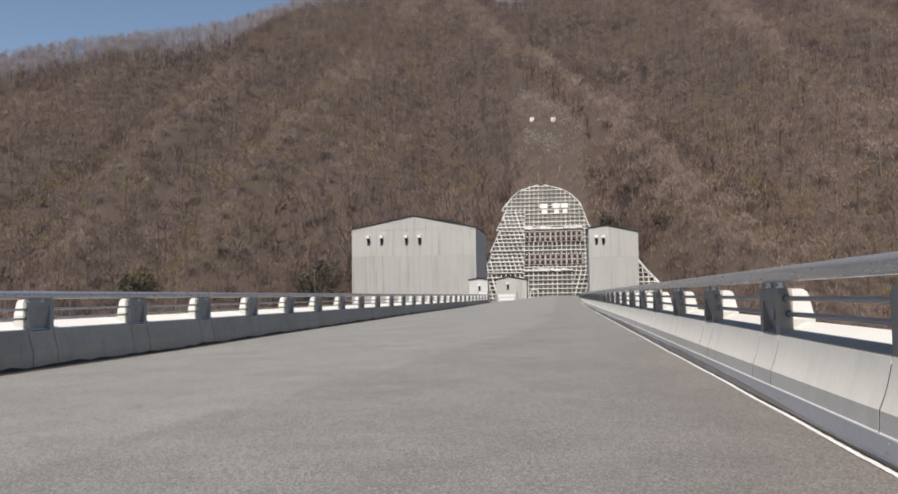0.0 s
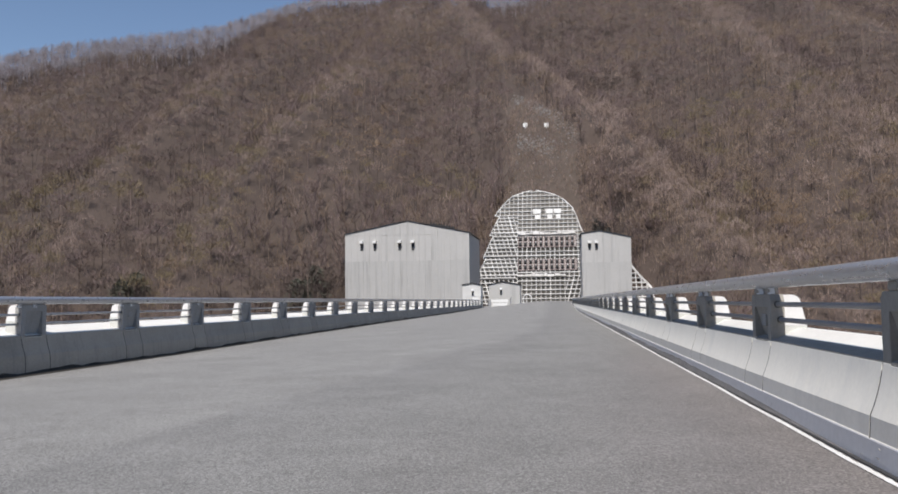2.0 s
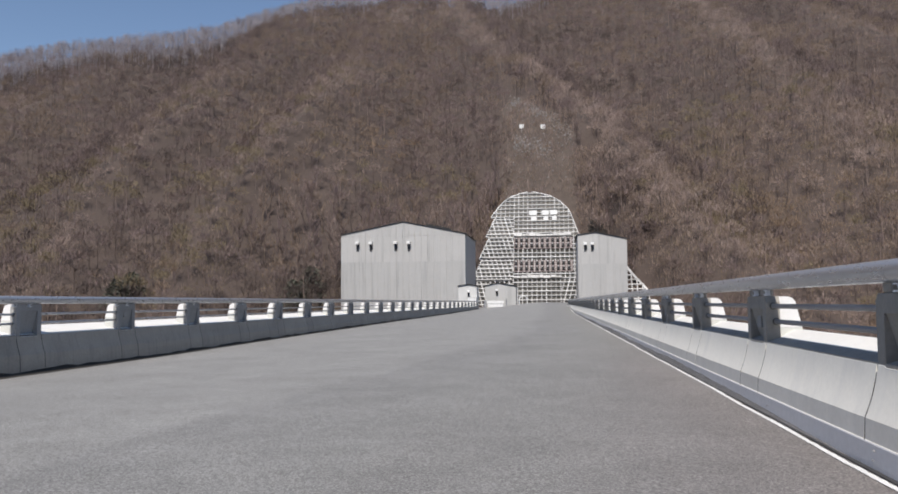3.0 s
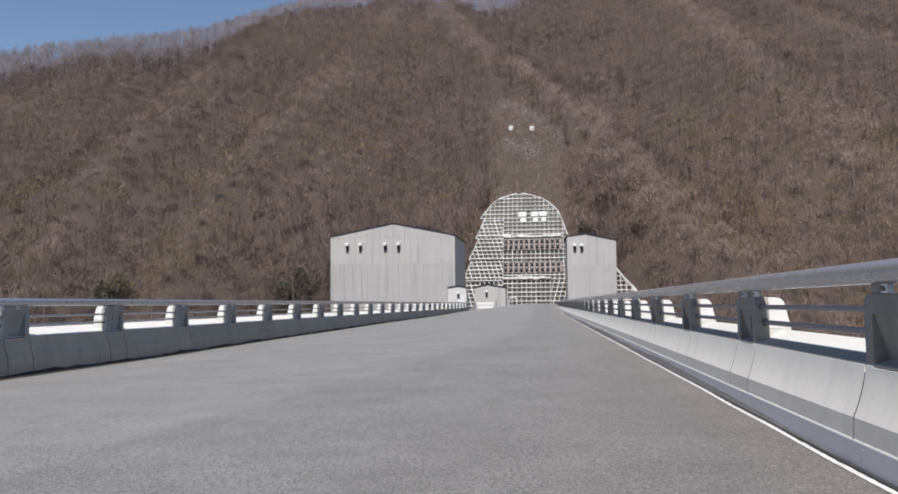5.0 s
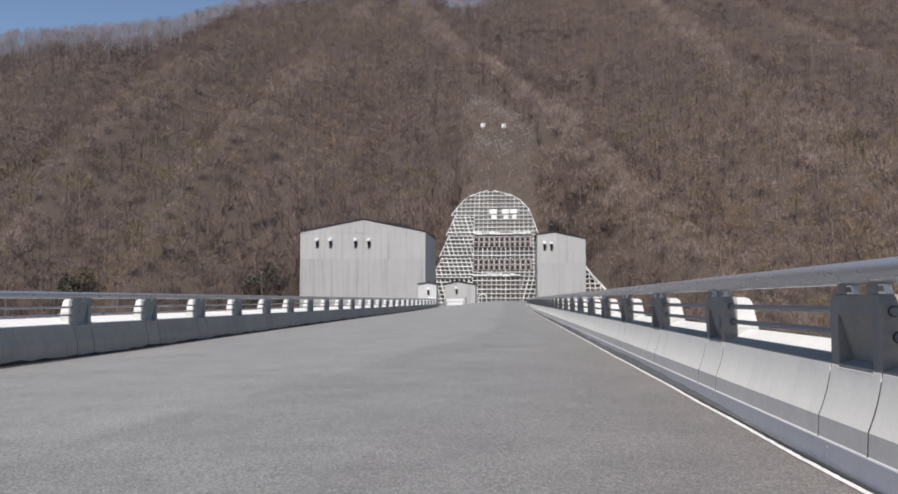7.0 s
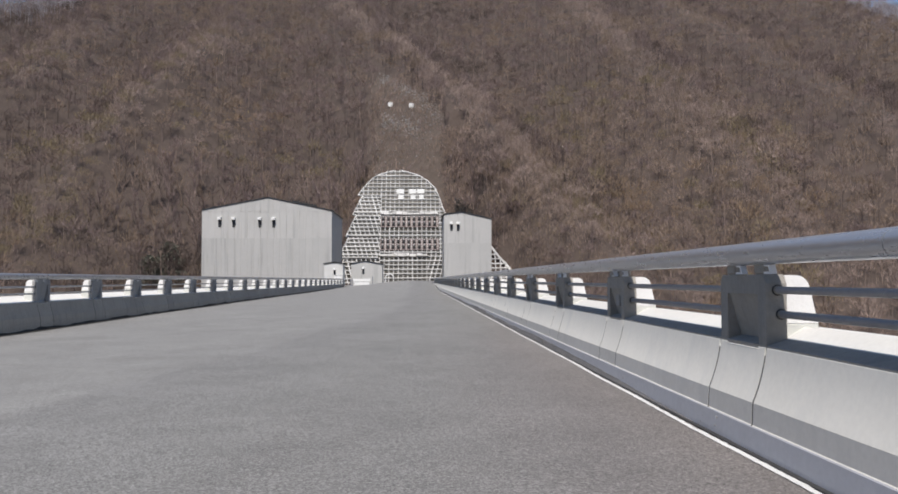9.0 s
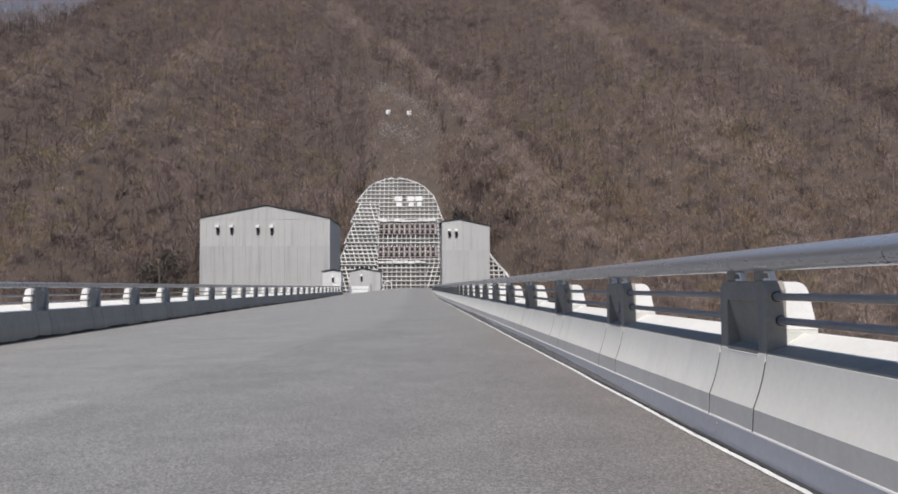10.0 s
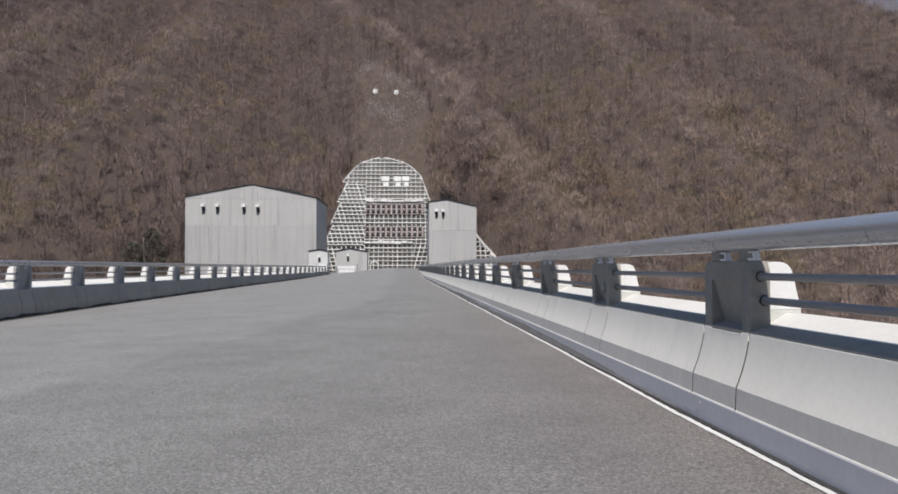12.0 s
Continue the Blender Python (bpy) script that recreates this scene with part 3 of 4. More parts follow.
def railing(side, base, ys, zb, mat, odd, label):
    bay = BAYS[side]
    first = post(side, zb, mat, label)
    first.matrix_basis = pose(base, ys[0], 0)
    lo, hi = sorted((side * 0.020, side * 0.045))
    tablet = box_mesh("tablet", (lo, 0.25, 0.66), (hi, 0.38, 0.76), TABLET, 0.004)
    for k, y in enumerate(ys[1:]):
        pier = copy_thing(first, pose(base, y, 0))
        if k % 2 == odd:
            under("tablet", tablet, pier, label="small grey tablet in the recess")
    rail = empty("handrail", pose(base, ys[0], 0), "long round aluminium handrail on the dam parapet", "handrail", "handrails of the crest")
    lengths = (1.56, 2 * bay - 1.56)
    pipes = [pipe_mesh("pipe", 0.0625, length - 0.006, PIPE, 24) for length in lengths]
    sleeve = pipe_mesh("sleeve", 0.058, 0.03, TUBE, 20)
    y, k = 2.97 - 8 * bay - ys[0], 0
    while y < ys[-1] - ys[0] + 0.5:
        under("pipe", pipes[k % 2], rail, pose(RAIL_X[side], y, RAIL_Z[side]))
        y, k = y + lengths[k % 2], k + 1
        under("sleeve", sleeve, rail, pose(RAIL_X[side], y - 0.018, RAIL_Z[side]))
    # rail shade is put into the right tubes' darker metal; left tubes stay sunlit
    tube = pipe_mesh("tube", 0.0205, bay - POST, TUBE if side > 0 else PIPE, 10)
    for y in ys[:-1]:
        for o, z in TUBES[side]:
            under("tube", tube, rail, pose(side * o, y - ys[0] + POST, z), "thin dark rail tube" if side > 0 else "thin pale rail tube")


railing(1, X_R + 0.090, posts_r, 0.545, RAIL_SHADE, 1, "grey concrete railing pier with a recessed face")
railing(-1, X_L - 0.010, posts_l, 0.425, PIER, 1, "grey concrete railing pier on the shaded parapet, shade in its colour")


gy0 = np.arange(Y0, Y1, 1.0)
gv = [(X_R - w, y, road_height(X_R, y) + 0.007) for w in (0.048, 0.012) for y in gy0]
ng = len(gy0)
gap_line = new("trim_gutter_gap", mesh_of("gutter_gap", gv, [(k, ng + k, ng + k + 1, k + 1) for k in range(ng - 1)], JOINT))
tagged(gap_line, "dark open joint between asphalt and curb", "joint", kind="structure")

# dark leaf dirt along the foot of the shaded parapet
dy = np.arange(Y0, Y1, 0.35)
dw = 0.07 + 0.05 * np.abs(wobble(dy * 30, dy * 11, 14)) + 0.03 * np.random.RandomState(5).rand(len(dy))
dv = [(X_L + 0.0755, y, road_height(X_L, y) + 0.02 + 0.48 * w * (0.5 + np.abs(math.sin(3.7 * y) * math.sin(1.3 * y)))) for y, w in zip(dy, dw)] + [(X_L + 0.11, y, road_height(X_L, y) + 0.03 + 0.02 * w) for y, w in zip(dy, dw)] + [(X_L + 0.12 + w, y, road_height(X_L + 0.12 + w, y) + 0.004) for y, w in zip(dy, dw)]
nd = len(dy)
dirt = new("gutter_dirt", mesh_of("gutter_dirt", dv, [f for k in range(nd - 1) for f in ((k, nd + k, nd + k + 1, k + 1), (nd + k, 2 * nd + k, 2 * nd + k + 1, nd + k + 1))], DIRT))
tagged(dirt, "dark leaf dirt along the foot of the parapet", "dirt", kind="stuff")


# windblown leaf litter caught along the foot of the curb
ky = np.arange(5.0, Y1, 0.16)
kh = np.clip(0.066 + 0.030 * wobble(ky * 25, ky * 11, 23) + 0.012 * np.random.RandomState(8).rand(len(ky)), 0.02, 0.12) * np.clip((ky - 5.0) / 6.0, 0, 1)
kv = [(X_R - 0.0135 + 0.06 * h, y, road_height(X_R, y) + 0.008 + h) for y, h in zip(ky, kh)] + [(X_R - 0.018 - 0.05 * h, y, road_height(X_R, y) + 0.008 + 0.5 * h) for y, h in zip(ky, kh)] + [(X_R - 0.025 - 0.15 * h, y, road_height(X_R, y) + 0.008) for y, h in zip(ky, kh)]
nk = len(ky)
litter = new("leaf_litter", mesh_of("leaf_litter", kv, [f for k in range(nk - 1) for f in ((k, nk + k, nk + k + 1, k + 1), (nk + k, 2 * nk + k, 2 * nk + k + 1, nk + k + 1))], LITTER))
tagged(litter, "grey grit and leaf litter along the curb", "litter", kind="stuff")


def curb_chips():
    """Loose leaves and grit that lie in the gutter and cling to the curb."""
    r = np.random.RandomState(29)
    n = 150
    y = 4.6 + 60 * r.rand(n) ** 1.7
    up = np.abs(r.normal(size=n)) * 0.45
    up = np.clip(up, 0, 1) * (0.4 + 0.6 * np.clip(0.5 + wobble(y * 30, y * 7, 41), 0, 1))
    c = np.stack([X_R - 0.035 + 0.022 * up, y, road_height(np.full(n, X_R), y) + 0.012 + 0.105 * up], -1)
    d = r.normal(size=(n, 4, 3)) * (0.003 + 0.008 * r.rand(n) ** 2)[:, None, None] * [0.5, 1.3, 0.8]
    V = (c[:, None, :] + d).reshape(-1, 3)
    b = 4 * np.arange(n)[:, None]
    T = np.stack([b + [0, 1, 2], b + [0, 2, 3], b + [0, 3, 1], b + [1, 3, 2]], 1).reshape(-1, 3)
    tagged(new("gutter_leaves", big_mesh("gutter_leaves", V, T, np.zeros(len(T)), [STONE])), "pale leaf scraps in the gutter", "leaves", kind="stuff")


curb_chips()


# ---- the buildings past the dam ----
def gable_house(name, label, x0, x1, y0, depth, eave_l, eave_r, ridge_x, ridge_z, base, columns, split, vents, roof_out=0.12, vent_size=(0.48, 0.38, 0.55), clad=None, upper=0):
    """A panel-clad shed whose gable faces the road; vents: (x, top) of the hoods on the gable."""
    h = empty(name, pose((x0 + x1) / 2, y0, base), label, "building", "buildings past the dam")
    clad = clad or CLADDING
    mid = (x0 + x1) / 2
    L = lambda v: v - mid

    def roof_at(x):
        return (eave_l + (ridge_z - eave_l) * (x - x0) / (ridge_x - x0) if x < ridge_x else eave_r + (ridge_z - eave_r) * (x1 - x) / (x1 - ridge_x)) - base
    t = 0.10
    outline = [(L(x0) + 0.05, 0), (L(x0) + 0.05, roof_at(x0)), (L(ridge_x), ridge_z - base - 0.05), (L(x1) - 0.05, roof_at(x1)), (L(x1) - 0.05, 0)]
    under("wall", prism_mesh("wall", outline, "y", 0.06, depth, clad), h)
    cols = np.linspace(x0, x1, columns + 1)
    for a0, a1 in zip(cols[:-1], cols[1:]):
        g = 0.006
        if split:
            under("panel", box_mesh("panel", (L(a0) + g, 0, 0), (L(a1) - g, 0.055, split - base - 0.004), CLADDING_OLD), h)
        lo = (split - base + 0.004) if split else 0
        if upper:
            under("panel", box_mesh("panel", (L(a0) + g, 0, lo), (L(a1) - g, 0.055, upper - base - 0.012), clad), h)
            lo = upper - base + 0.012
        xs = [a0 + g] + ([ridge_x] if a0 < ridge_x < a1 else []) + [a1 - g]
        pts = [(L(a0) + g, lo)] + [(L(x), roof_at(x) - 0.06) for x in xs] + [(L(a1) - g, lo)]
        under("panel", prism_mesh("panel", pts, "y", 0.0, 0.055, clad), h)
    ro = roof_out
    slope_l, slope_r = (ridge_z - eave_l) / (ridge_x - x0), (ridge_z - eave_r) / (x1 - ridge_x)
    up = [(L(x0) - ro, roof_at(x0) - slope_l * ro), (L(ridge_x), ridge_z - base), (L(x1) + ro, roof_at(x1) - slope_r * ro)]
    under("roof", prism_mesh("roof", up + [(x, z + t) for x, z in up[::-1]], "y", -ro, depth + ro, ROOF), h, label="dark sheet roof")
    vw, vh, vd = vent_size
    hood = None
    louver = box_mesh("louver", (-vw * 0.34, -0.05, -vh * 3.6), (vw * 0.40, 0.0, -vh - 0.004), DARK_PANEL)
    for x, z in vents:
        if hood is None:
            hood = prism_mesh("vent_hood", [(0.0, 0.0), (-vd, -0.08), (-vd, -vh), (0.0, -vh)], "x", -vw / 2, vw / 2, WHITE, 0.01)
        vent = under("vent_hood", hood, h, pose(L(x), -0.002, z - base), "white vent hood")
        under("louver", louver, vent, pose(0, 0, 0), "dark panel under the hood")
    return h


big = gable_house("gatehouse", "large grey panel-clad gatehouse with a low gable roof", -29.12, -11.70, 110.0, 15.5, 10.37, 10.30, -20.3, 12.07, -0.5, 20, 6.55,
                  [(-26.75, 9.42), (-24.88, 9.40), (-21.38, 9.38), (-19.52, 9.36)], upper=10.12)
deck = bmesh.new()
box_bm(deck, (0.0, 0.3, 0.0), (3.4, 1.1, 0.26))
under("roof_walkway", done(deck, "roof_walkway", DARK), big, pose(3.25, 0, 11.98, 0, 11.6, 0), "dark steel walkway on the roof")
walkway_post = box_mesh("walkway_post", (0.05, 0.28, 0.2), (0.17, 0.34, 0.44), ROOF)
for k in range(9):
    under("walkway_post", walkway_post, big, pose(3.25, 0, 11.98, 0, 11.6, 0) @ pose(k * 0.38, 0, 0), "dark post along the walkway")

gable_house("lift_house", "narrow grey panel-clad tower house with a low gable roof", 3.50, 10.0, 110.0, 11.0, 9.80, 9.20, 5.9, 10.12, -0.5, 7, 5.9,
            [(4.50, 8.78), (5.42, 8.76)], vent_size=(0.42, 0.34, 0.5))
gable_house("small_hut", "small white-grey hut with a low gable roof", -11.55, -9.25, 100.0, 3.0, 2.87, 2.88, -10.3, 3.08, -0.3, 2, 0,
            [(-10.28, 2.35)], 0.12, (0.28, 0.25, 0.45), PLATE)
gable_house("low_hut", "low grey hut with a low gable roof beside the road", -8.58, -4.60, 104.0, 5.0, 2.95, 2.90, -6.9, 3.32, -0.3, 3, 0,
            [(-7.05, 2.55)], 0.12, (0.28, 0.25, 0.45))


def crossbar_fence():
    f = empty("barrier_board", pose(-7.0, 99.0, 0.1), "white barrier boards before the low hut", "barrier")
    under("board", box_mesh("board", (-0.95, 0, 0.62), (1.15, 0.05, 0.95), WHITE, 0.01), f)
    under("board", box_mesh("board", (-0.75, 0, 0.18), (1.05, 0.05, 0.52), WHITE, 0.01), f)
    for x in (-0.8, 0.1, 1.0):
        under("leg", box_mesh("leg", (x - 0.03, 0.05, -0.2), (x + 0.03, 0.10, 0.95), WHITE), f)


crossbar_fence()
cabinet = empty("white_cabinet", pose(-9.75, 99.4, 0.0), "low white cabinet in front of the small hut", "cabinet")
under("body", box_mesh("body", (-0.55, 0, 0), (0.5, 0.35, 1.45), WHITE, 0.02), cabinet)
under("top", box_mesh("top", (-0.6, -0.04, 1.45), (0.55, 0.4, 1.5), WHITE, 0.01), cabinet)


def hoop(x, y, z, w, hgt):
    c = bpy.data.curves.new("hoop", "CURVE")
    c.dimensions, c.bevel_depth, c.bevel_resolution = "3D", 0.06, 2
    s = c.splines.new("POLY")
    pts = [(-w / 2, 0, -0.3), (-w / 2, 0, hgt - w / 2)] + [(-w / 2 * math.cos(a), 0, hgt - w / 2 + w / 2 * math.sin(a)) for a in np.linspace(0.3, math.pi - 0.3, 8)] + [(w / 2, 0, hgt - w / 2), (w / 2, 0, -0.3)]
    s.points.add(len(pts) - 1)
    for p, q in zip(s.points, pts):
        p.co = (*q, 1)
    c.materials.append(WHITE)
    return tagged(under("hoop_barrier", c, None, pose(x, y, z)), "white hoop barrier at the road end", "barrier")


hoop(-3.65, 103, 0.45, 1.0, 1.2)


def gate_post(x, y, hgt):
    """A round post with a domed cap."""
    prof = [(0.07, 0.0), (0.07, hgt - 0.06), (0.055, hgt - 0.02), (0.02, hgt)]
    bm = bmesh.new()
    rings = [[bm.verts.new((r * math.cos(a), r * math.sin(a), z)) for a in np.linspace(0, 2 * math.pi, 11)[:-1]] for r, z in prof]
    for lo, hi in zip(rings[:-1], rings[1:]):
        for k in range(10):
            bm.faces.new((lo[k], lo[(k + 1) % 10], hi[(k + 1) % 10], hi[k]))
    bm.faces.new(rings[0][::-1]), bm.faces.new(rings[-1])
    ob = under("gate_post", done(bm, "gate_post", TUBE), None, pose(x, y, float(road_height(x, y))))
    tagged(ob, "dark grey round post where the railing ends", "post", "posts at the road end")


for x, y in ((-8.05, 97.0), (-8.0, 98.6), (-5.55, 99.2)):
    gate_post(x, y, 0.95)


# ---- the cut slope with its concrete crib ----
def plane_y(z):
    return 136.0 + 0.6 * z - 0.35


def crib_edge(z):
    """Left and right ends of the crib at a height."""
    left = np.interp(z, [0, 4.4, 4.45, 8.2, 8.25, 12.2, 12.25, 15.9, 15.95, 16.4, 17.76, 18.99, 19.7, 20.24, 20.6, 20.85], [-13.5, -12.6, -13.6, -12.0, -12.5, -10.9, -11.5, -9.9, -10.7, -10.49, -9.52, -8.5, -7.6, -6.7, -5.6, -4.3])
    right = np.interp(z, [0, 9, 12.4, 13.2, 15.4, 17.2, 18.9, 19.6, 20.15, 20.6, 20.85], [7.5, 6.6, 4.95, 4.45, 3.85, 3.16, 1.63, 0.7, -0.45, -1.9, -3.2])
    return left, right


crib = empty("slope_crib", Matrix(), "pale concrete crib grid on a dark cut slope", "crib wall")
CELL = 0.80


def beam_between(p, q, half, name="beam"):
    half = half * random.uniform(0.8, 1.15)
    p, q = Vector(p), Vector(q)
    d = (q - p).normalized()
    n = Vector((0, -1, 0.6)).normalized()
    s = d.cross(n) * half
    o = n * random.uniform(0.26, 0.34)
    verts = [p + s, p - s, p - s + o, p + s + o, q + s, q - s, q - s + o, q + s + o]
    under(name, mesh_of(name, verts, [(0, 1, 2, 3), (7, 6, 5, 4), (0, 4, 5, 1), (1, 5, 6, 2), (2, 6, 7, 3), (3, 7, 4, 0)], BEAM), crib)


for z in np.arange(0.35, 15.9, 0.74):
    start = 3.6 if 5.85 < z < 7.9 or 9.95 < z < 12.0 else -6.6
    beam_between((start, plane_y(z), z), (crib_edge(z)[1], plane_y(z), z), 0.066)
for z in np.arange(0.3, 15.9, 0.69):
    beam_between((crib_edge(z)[0], plane_y(z), z), (-6.6, plane_y(z), z), 0.085)
for z in np.arange(15.95, 20.8, 0.76):
    l, r = crib_edge(z)
    beam_between((l, plane_y(z), z), (r, plane_y(z), z), 0.062)
steps_z = np.arange(0, 20.85, 0.05)
ends = [crib_edge(z) for z in steps_z]
for x in np.arange(-6.55, 7.3, CELL):
    top = [z for z, (l, r) in zip(steps_z, ends) if l <= x <= r]
    if top:
        foot = 4.7 if x > 1.6 else 0
        if top[-1] > foot:
            for c0, c1 in (((foot, 5.8), (7.9, 9.9), (12.0, top[-1])) if x < 3.5 else ((foot, top[-1]),)):
                if c1 > c0:
                    beam_between((x, plane_y(c0), c0), (x, plane_y(c1), c1), 0.060)
# the flanks' beams lean outwards as they rise; above them the dome's beams stand upright
for z0, z1, xb, xt in ((0, 4.4, -13.5, -12.6), (4.45, 8.2, -13.6, -12.0), (8.25, 12.2, -12.5, -10.9), (12.25, 15.9, -11.5, -9.9)):
    for start in np.arange(xb - 0.5, -5.2, 0.80):
        run = [(start - 0.30 * (z - z0), z) for z in np.linspace(z0, z1, 24)]
        run = [(x, z) for x, z in run if crib_edge(z)[0] < x < -6.55]
        if len(run) > 3:
            (a0, c0), (a1, c1) = run[0], run[-1]
            beam_between((a0, plane_y(c0), c0), (a1, plane_y(c1), c1), 0.08)
for start in np.arange(0.9, 7.0, 0.80):
    run = [(start + 0.28 * z, z) for z in np.linspace(0, 4.7, 24)]
    run = [(x, z) for x, z in run if 1.6 < x < crib_edge(z)[1]]
    if len(run) > 3:
        (a0, c0), (a1, c1) = run[0], run[-1]
        beam_between((a0, plane_y(c0), c0), (a1, plane_y(c1), c1), 0.068)
for x in np.arange(-6.55 - CELL, -10.4, -CELL):
    top = [z for z, (l, r) in zip(steps_z, ends) if l <= x]
    if top and top[-1] > 16.2:
        beam_between((x, plane_y(15.95), 15.95), (x, plane_y(top[-1]), top[-1]), 0.065)
edge_z = sorted(list(np.linspace(0, 20.85, 24)) + [4.4, 4.45, 8.2, 8.25, 12.2, 12.25, 15.9, 15.95])
for side in (0, 1):
    for z0, z1 in zip(edge_z[:-1], edge_z[1:]):
        beam_between((crib_edge(z0)[side], plane_y(z0), z0), (crib_edge(z1)[side], plane_y(z1), z1), 0.075, "edge_beam")
fill_out = [(crib_edge(z)[0], z) for z in np.linspace(0, 20.85, 30)] + [(crib_edge(z)[1], z) for z in np.linspace(20.85, 0, 30)]
fill_v = [(x, plane_y(z), z) for x, z in fill_out] + [(x, plane_y(z) + 0.6, z - 0.3) for x, z in fill_out]
nf = len(fill_out)
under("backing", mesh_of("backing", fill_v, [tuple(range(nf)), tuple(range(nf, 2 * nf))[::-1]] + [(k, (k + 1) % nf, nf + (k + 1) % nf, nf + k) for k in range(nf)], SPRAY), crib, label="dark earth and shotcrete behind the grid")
cap_out = [(crib_edge(z)[0] + 0.02, z) for z in np.linspace(12.2, 20.84, 30)] + [(crib_edge(z)[1] - 0.02, z) for z in np.linspace(20.84, 12.2, 30)]
cap_v = [(x, plane_y(z) - 0.03, z) for x, z in cap_out] + [(x, plane_y(z) + 0.3, z) for x, z in cap_out]
nc = len(cap_out)
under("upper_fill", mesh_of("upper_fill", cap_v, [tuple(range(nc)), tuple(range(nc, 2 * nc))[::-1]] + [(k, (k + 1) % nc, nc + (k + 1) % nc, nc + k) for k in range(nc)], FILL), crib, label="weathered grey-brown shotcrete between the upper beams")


def slab_on_slope(name, x0, x1, z0, z1, proud, thick, mat, label=""):
    n = Vector((0, -1, 0.6)).normalized()
    a0, a1 = proud, proud + thick
    v = []
    for s in (a0, a1):
        for x, z in ((x0, z0), (x1, z0), (x1, z1), (x0, z1)):
            v.append(Vector((x, plane_y(z), z)) + n * s)
    under(name, mesh_of(name, v, [(3, 2, 1, 0), (4, 5, 6, 7), (0, 1, 5, 4), (1, 2, 6, 5), (2, 3, 7, 6), (3, 0, 4, 7)], mat), crib, label=label)


for z, x0, x1 in ((8.25, -12.3, -6.8), (4.4, -13.4, -6.8)):
    slab_on_slope("bench", x0, x1, z, z + 0.16, 0.2, 0.35, BEAM, "pale concrete bench")
for z, x0, x1 in ((12.15, -6.6, 3.6), (4.65, -6.6, 1.6)):
    a = x0
    while a < x1:
        b = min(a + random.uniform(0.5, 1.5), x1)
        lift = random.uniform(0.25, 0.62)
        slab_on_slope("bench", a + 0.03, b - 0.03, z + random.uniform(-0.05, 0.08), z + lift, 0.2, random.uniform(0.3, 0.45), BENCH, "bright broken concrete bench")
        a = b
for z0, z1 in ((9.95, 11.95), (5.85, 7.85)):
    slab_on_slope("anchor_field", -6.5, 3.6, z0, z1, 0.24, 0.08, RUST, "reddish fill between anchor heads")
    for r in range(2):
        for k in range(11):
            x, z = -6.1 + k * 0.9, z0 + 0.3 + r * 0.95
            slab_on_slope("anchor_head", x - 0.23, x + 0.23, z - 0.05, z + 0.45, 0.33, 0.3, DARK)
            slab_on_slope("anchor_cap", x - 0.12, x + 0.1, z + 0.36, z + 0.5, 0.5, 0.25, BEAM)
for z0, z1 in ((9.9, 12.0), (5.8, 7.9)):
    for k in range(12):
        slab_on_slope("field_rib", -6.56 + k * 0.9, -6.51 + k * 0.9, z0, z1, 0.30, 0.12, BEAM)
for x0, x1, z0, z1 in ((-3.9, -2.5, 16.15, 17.05), (-1.6, -0.35, 16.15, 17.05), (-0.15, 1.15, 16.2, 17.05), (-3.55, -2.6, 15.1, 15.95), (-1.35, -0.45, 15.1, 15.95), (0.15, 1.0, 15.1, 15.95)):
    slab_on_slope("white_plate", x0, x1, z0, z1, 0.26, 0.12, PLATE, "white plate on the grid")


def side_crib():
    c = empty("side_crib", Matrix(), "small concrete crib beside the tower house", "crib wall")
    zs, xs = [1.9, 3.1, 4.6, 6.3, 7.2], [14.9, 14.1, 12.8, 11.6, 10.9]

    def bar(xa, za, xb, zb, half, name):
        p, q = Vector((xa, 126.75 + 0.6 * za, za)), Vector((xb, 126.75 + 0.6 * zb, zb))
        n = Vector((0, -1, 0.6)).normalized()
        side = (q - p).normalized().cross(n) * half
        v = [p + side, p - side, p - side + n * 0.3, p + side + n * 0.3, q + side, q - side, q - side + n * 0.3, q + side + n * 0.3]
        under(name, mesh_of(name, v, [(0, 1, 2, 3), (7, 6, 5, 4), (0, 4, 5, 1), (1, 5, 6, 2), (2, 6, 7, 3), (3, 7, 4, 0)], BEAM), c)

    for k in range(4):
        bar(xs[k], zs[k], xs[k + 1], zs[k + 1], 0.17, "edge_beam")
    for k in range(9):
        z = 0.4 + k * 0.74
        bar(10.4, z, np.interp(z, zs, xs), z, 0.07, "beam")
    for k in range(6):
        x = 10.7 + k * 0.8
        bar(x, -0.3, x, np.interp(x, xs[::-1], zs[::-1]), 0.07, "beam")


side_crib()

# two white markers high on the cleared strip
for u, e in ((-0.0343, 0.2175), (-0.0082, 0.2164)):
    ys = np.linspace(140, 260, 600)
    k = int(np.argmax(ground_height(u * ys, ys) - (EYE + e * ys) > -0.6))
    y = ys[k]
    mk = empty("survey_marker", pose(u * y, y - 0.3, EYE + e * y), "square white survey marker board on the slope", "marker", "markers on the slope")
    under("board", box_mesh("board", (-0.46, 0, -0.42), (0.46, 0.06, 0.42), WHITE, 0.01), mk)
    under("stake", box_mesh("stake", (-0.05, 0.06, -3.0), (0.05, 0.14, 0.4), WHITE), mk)


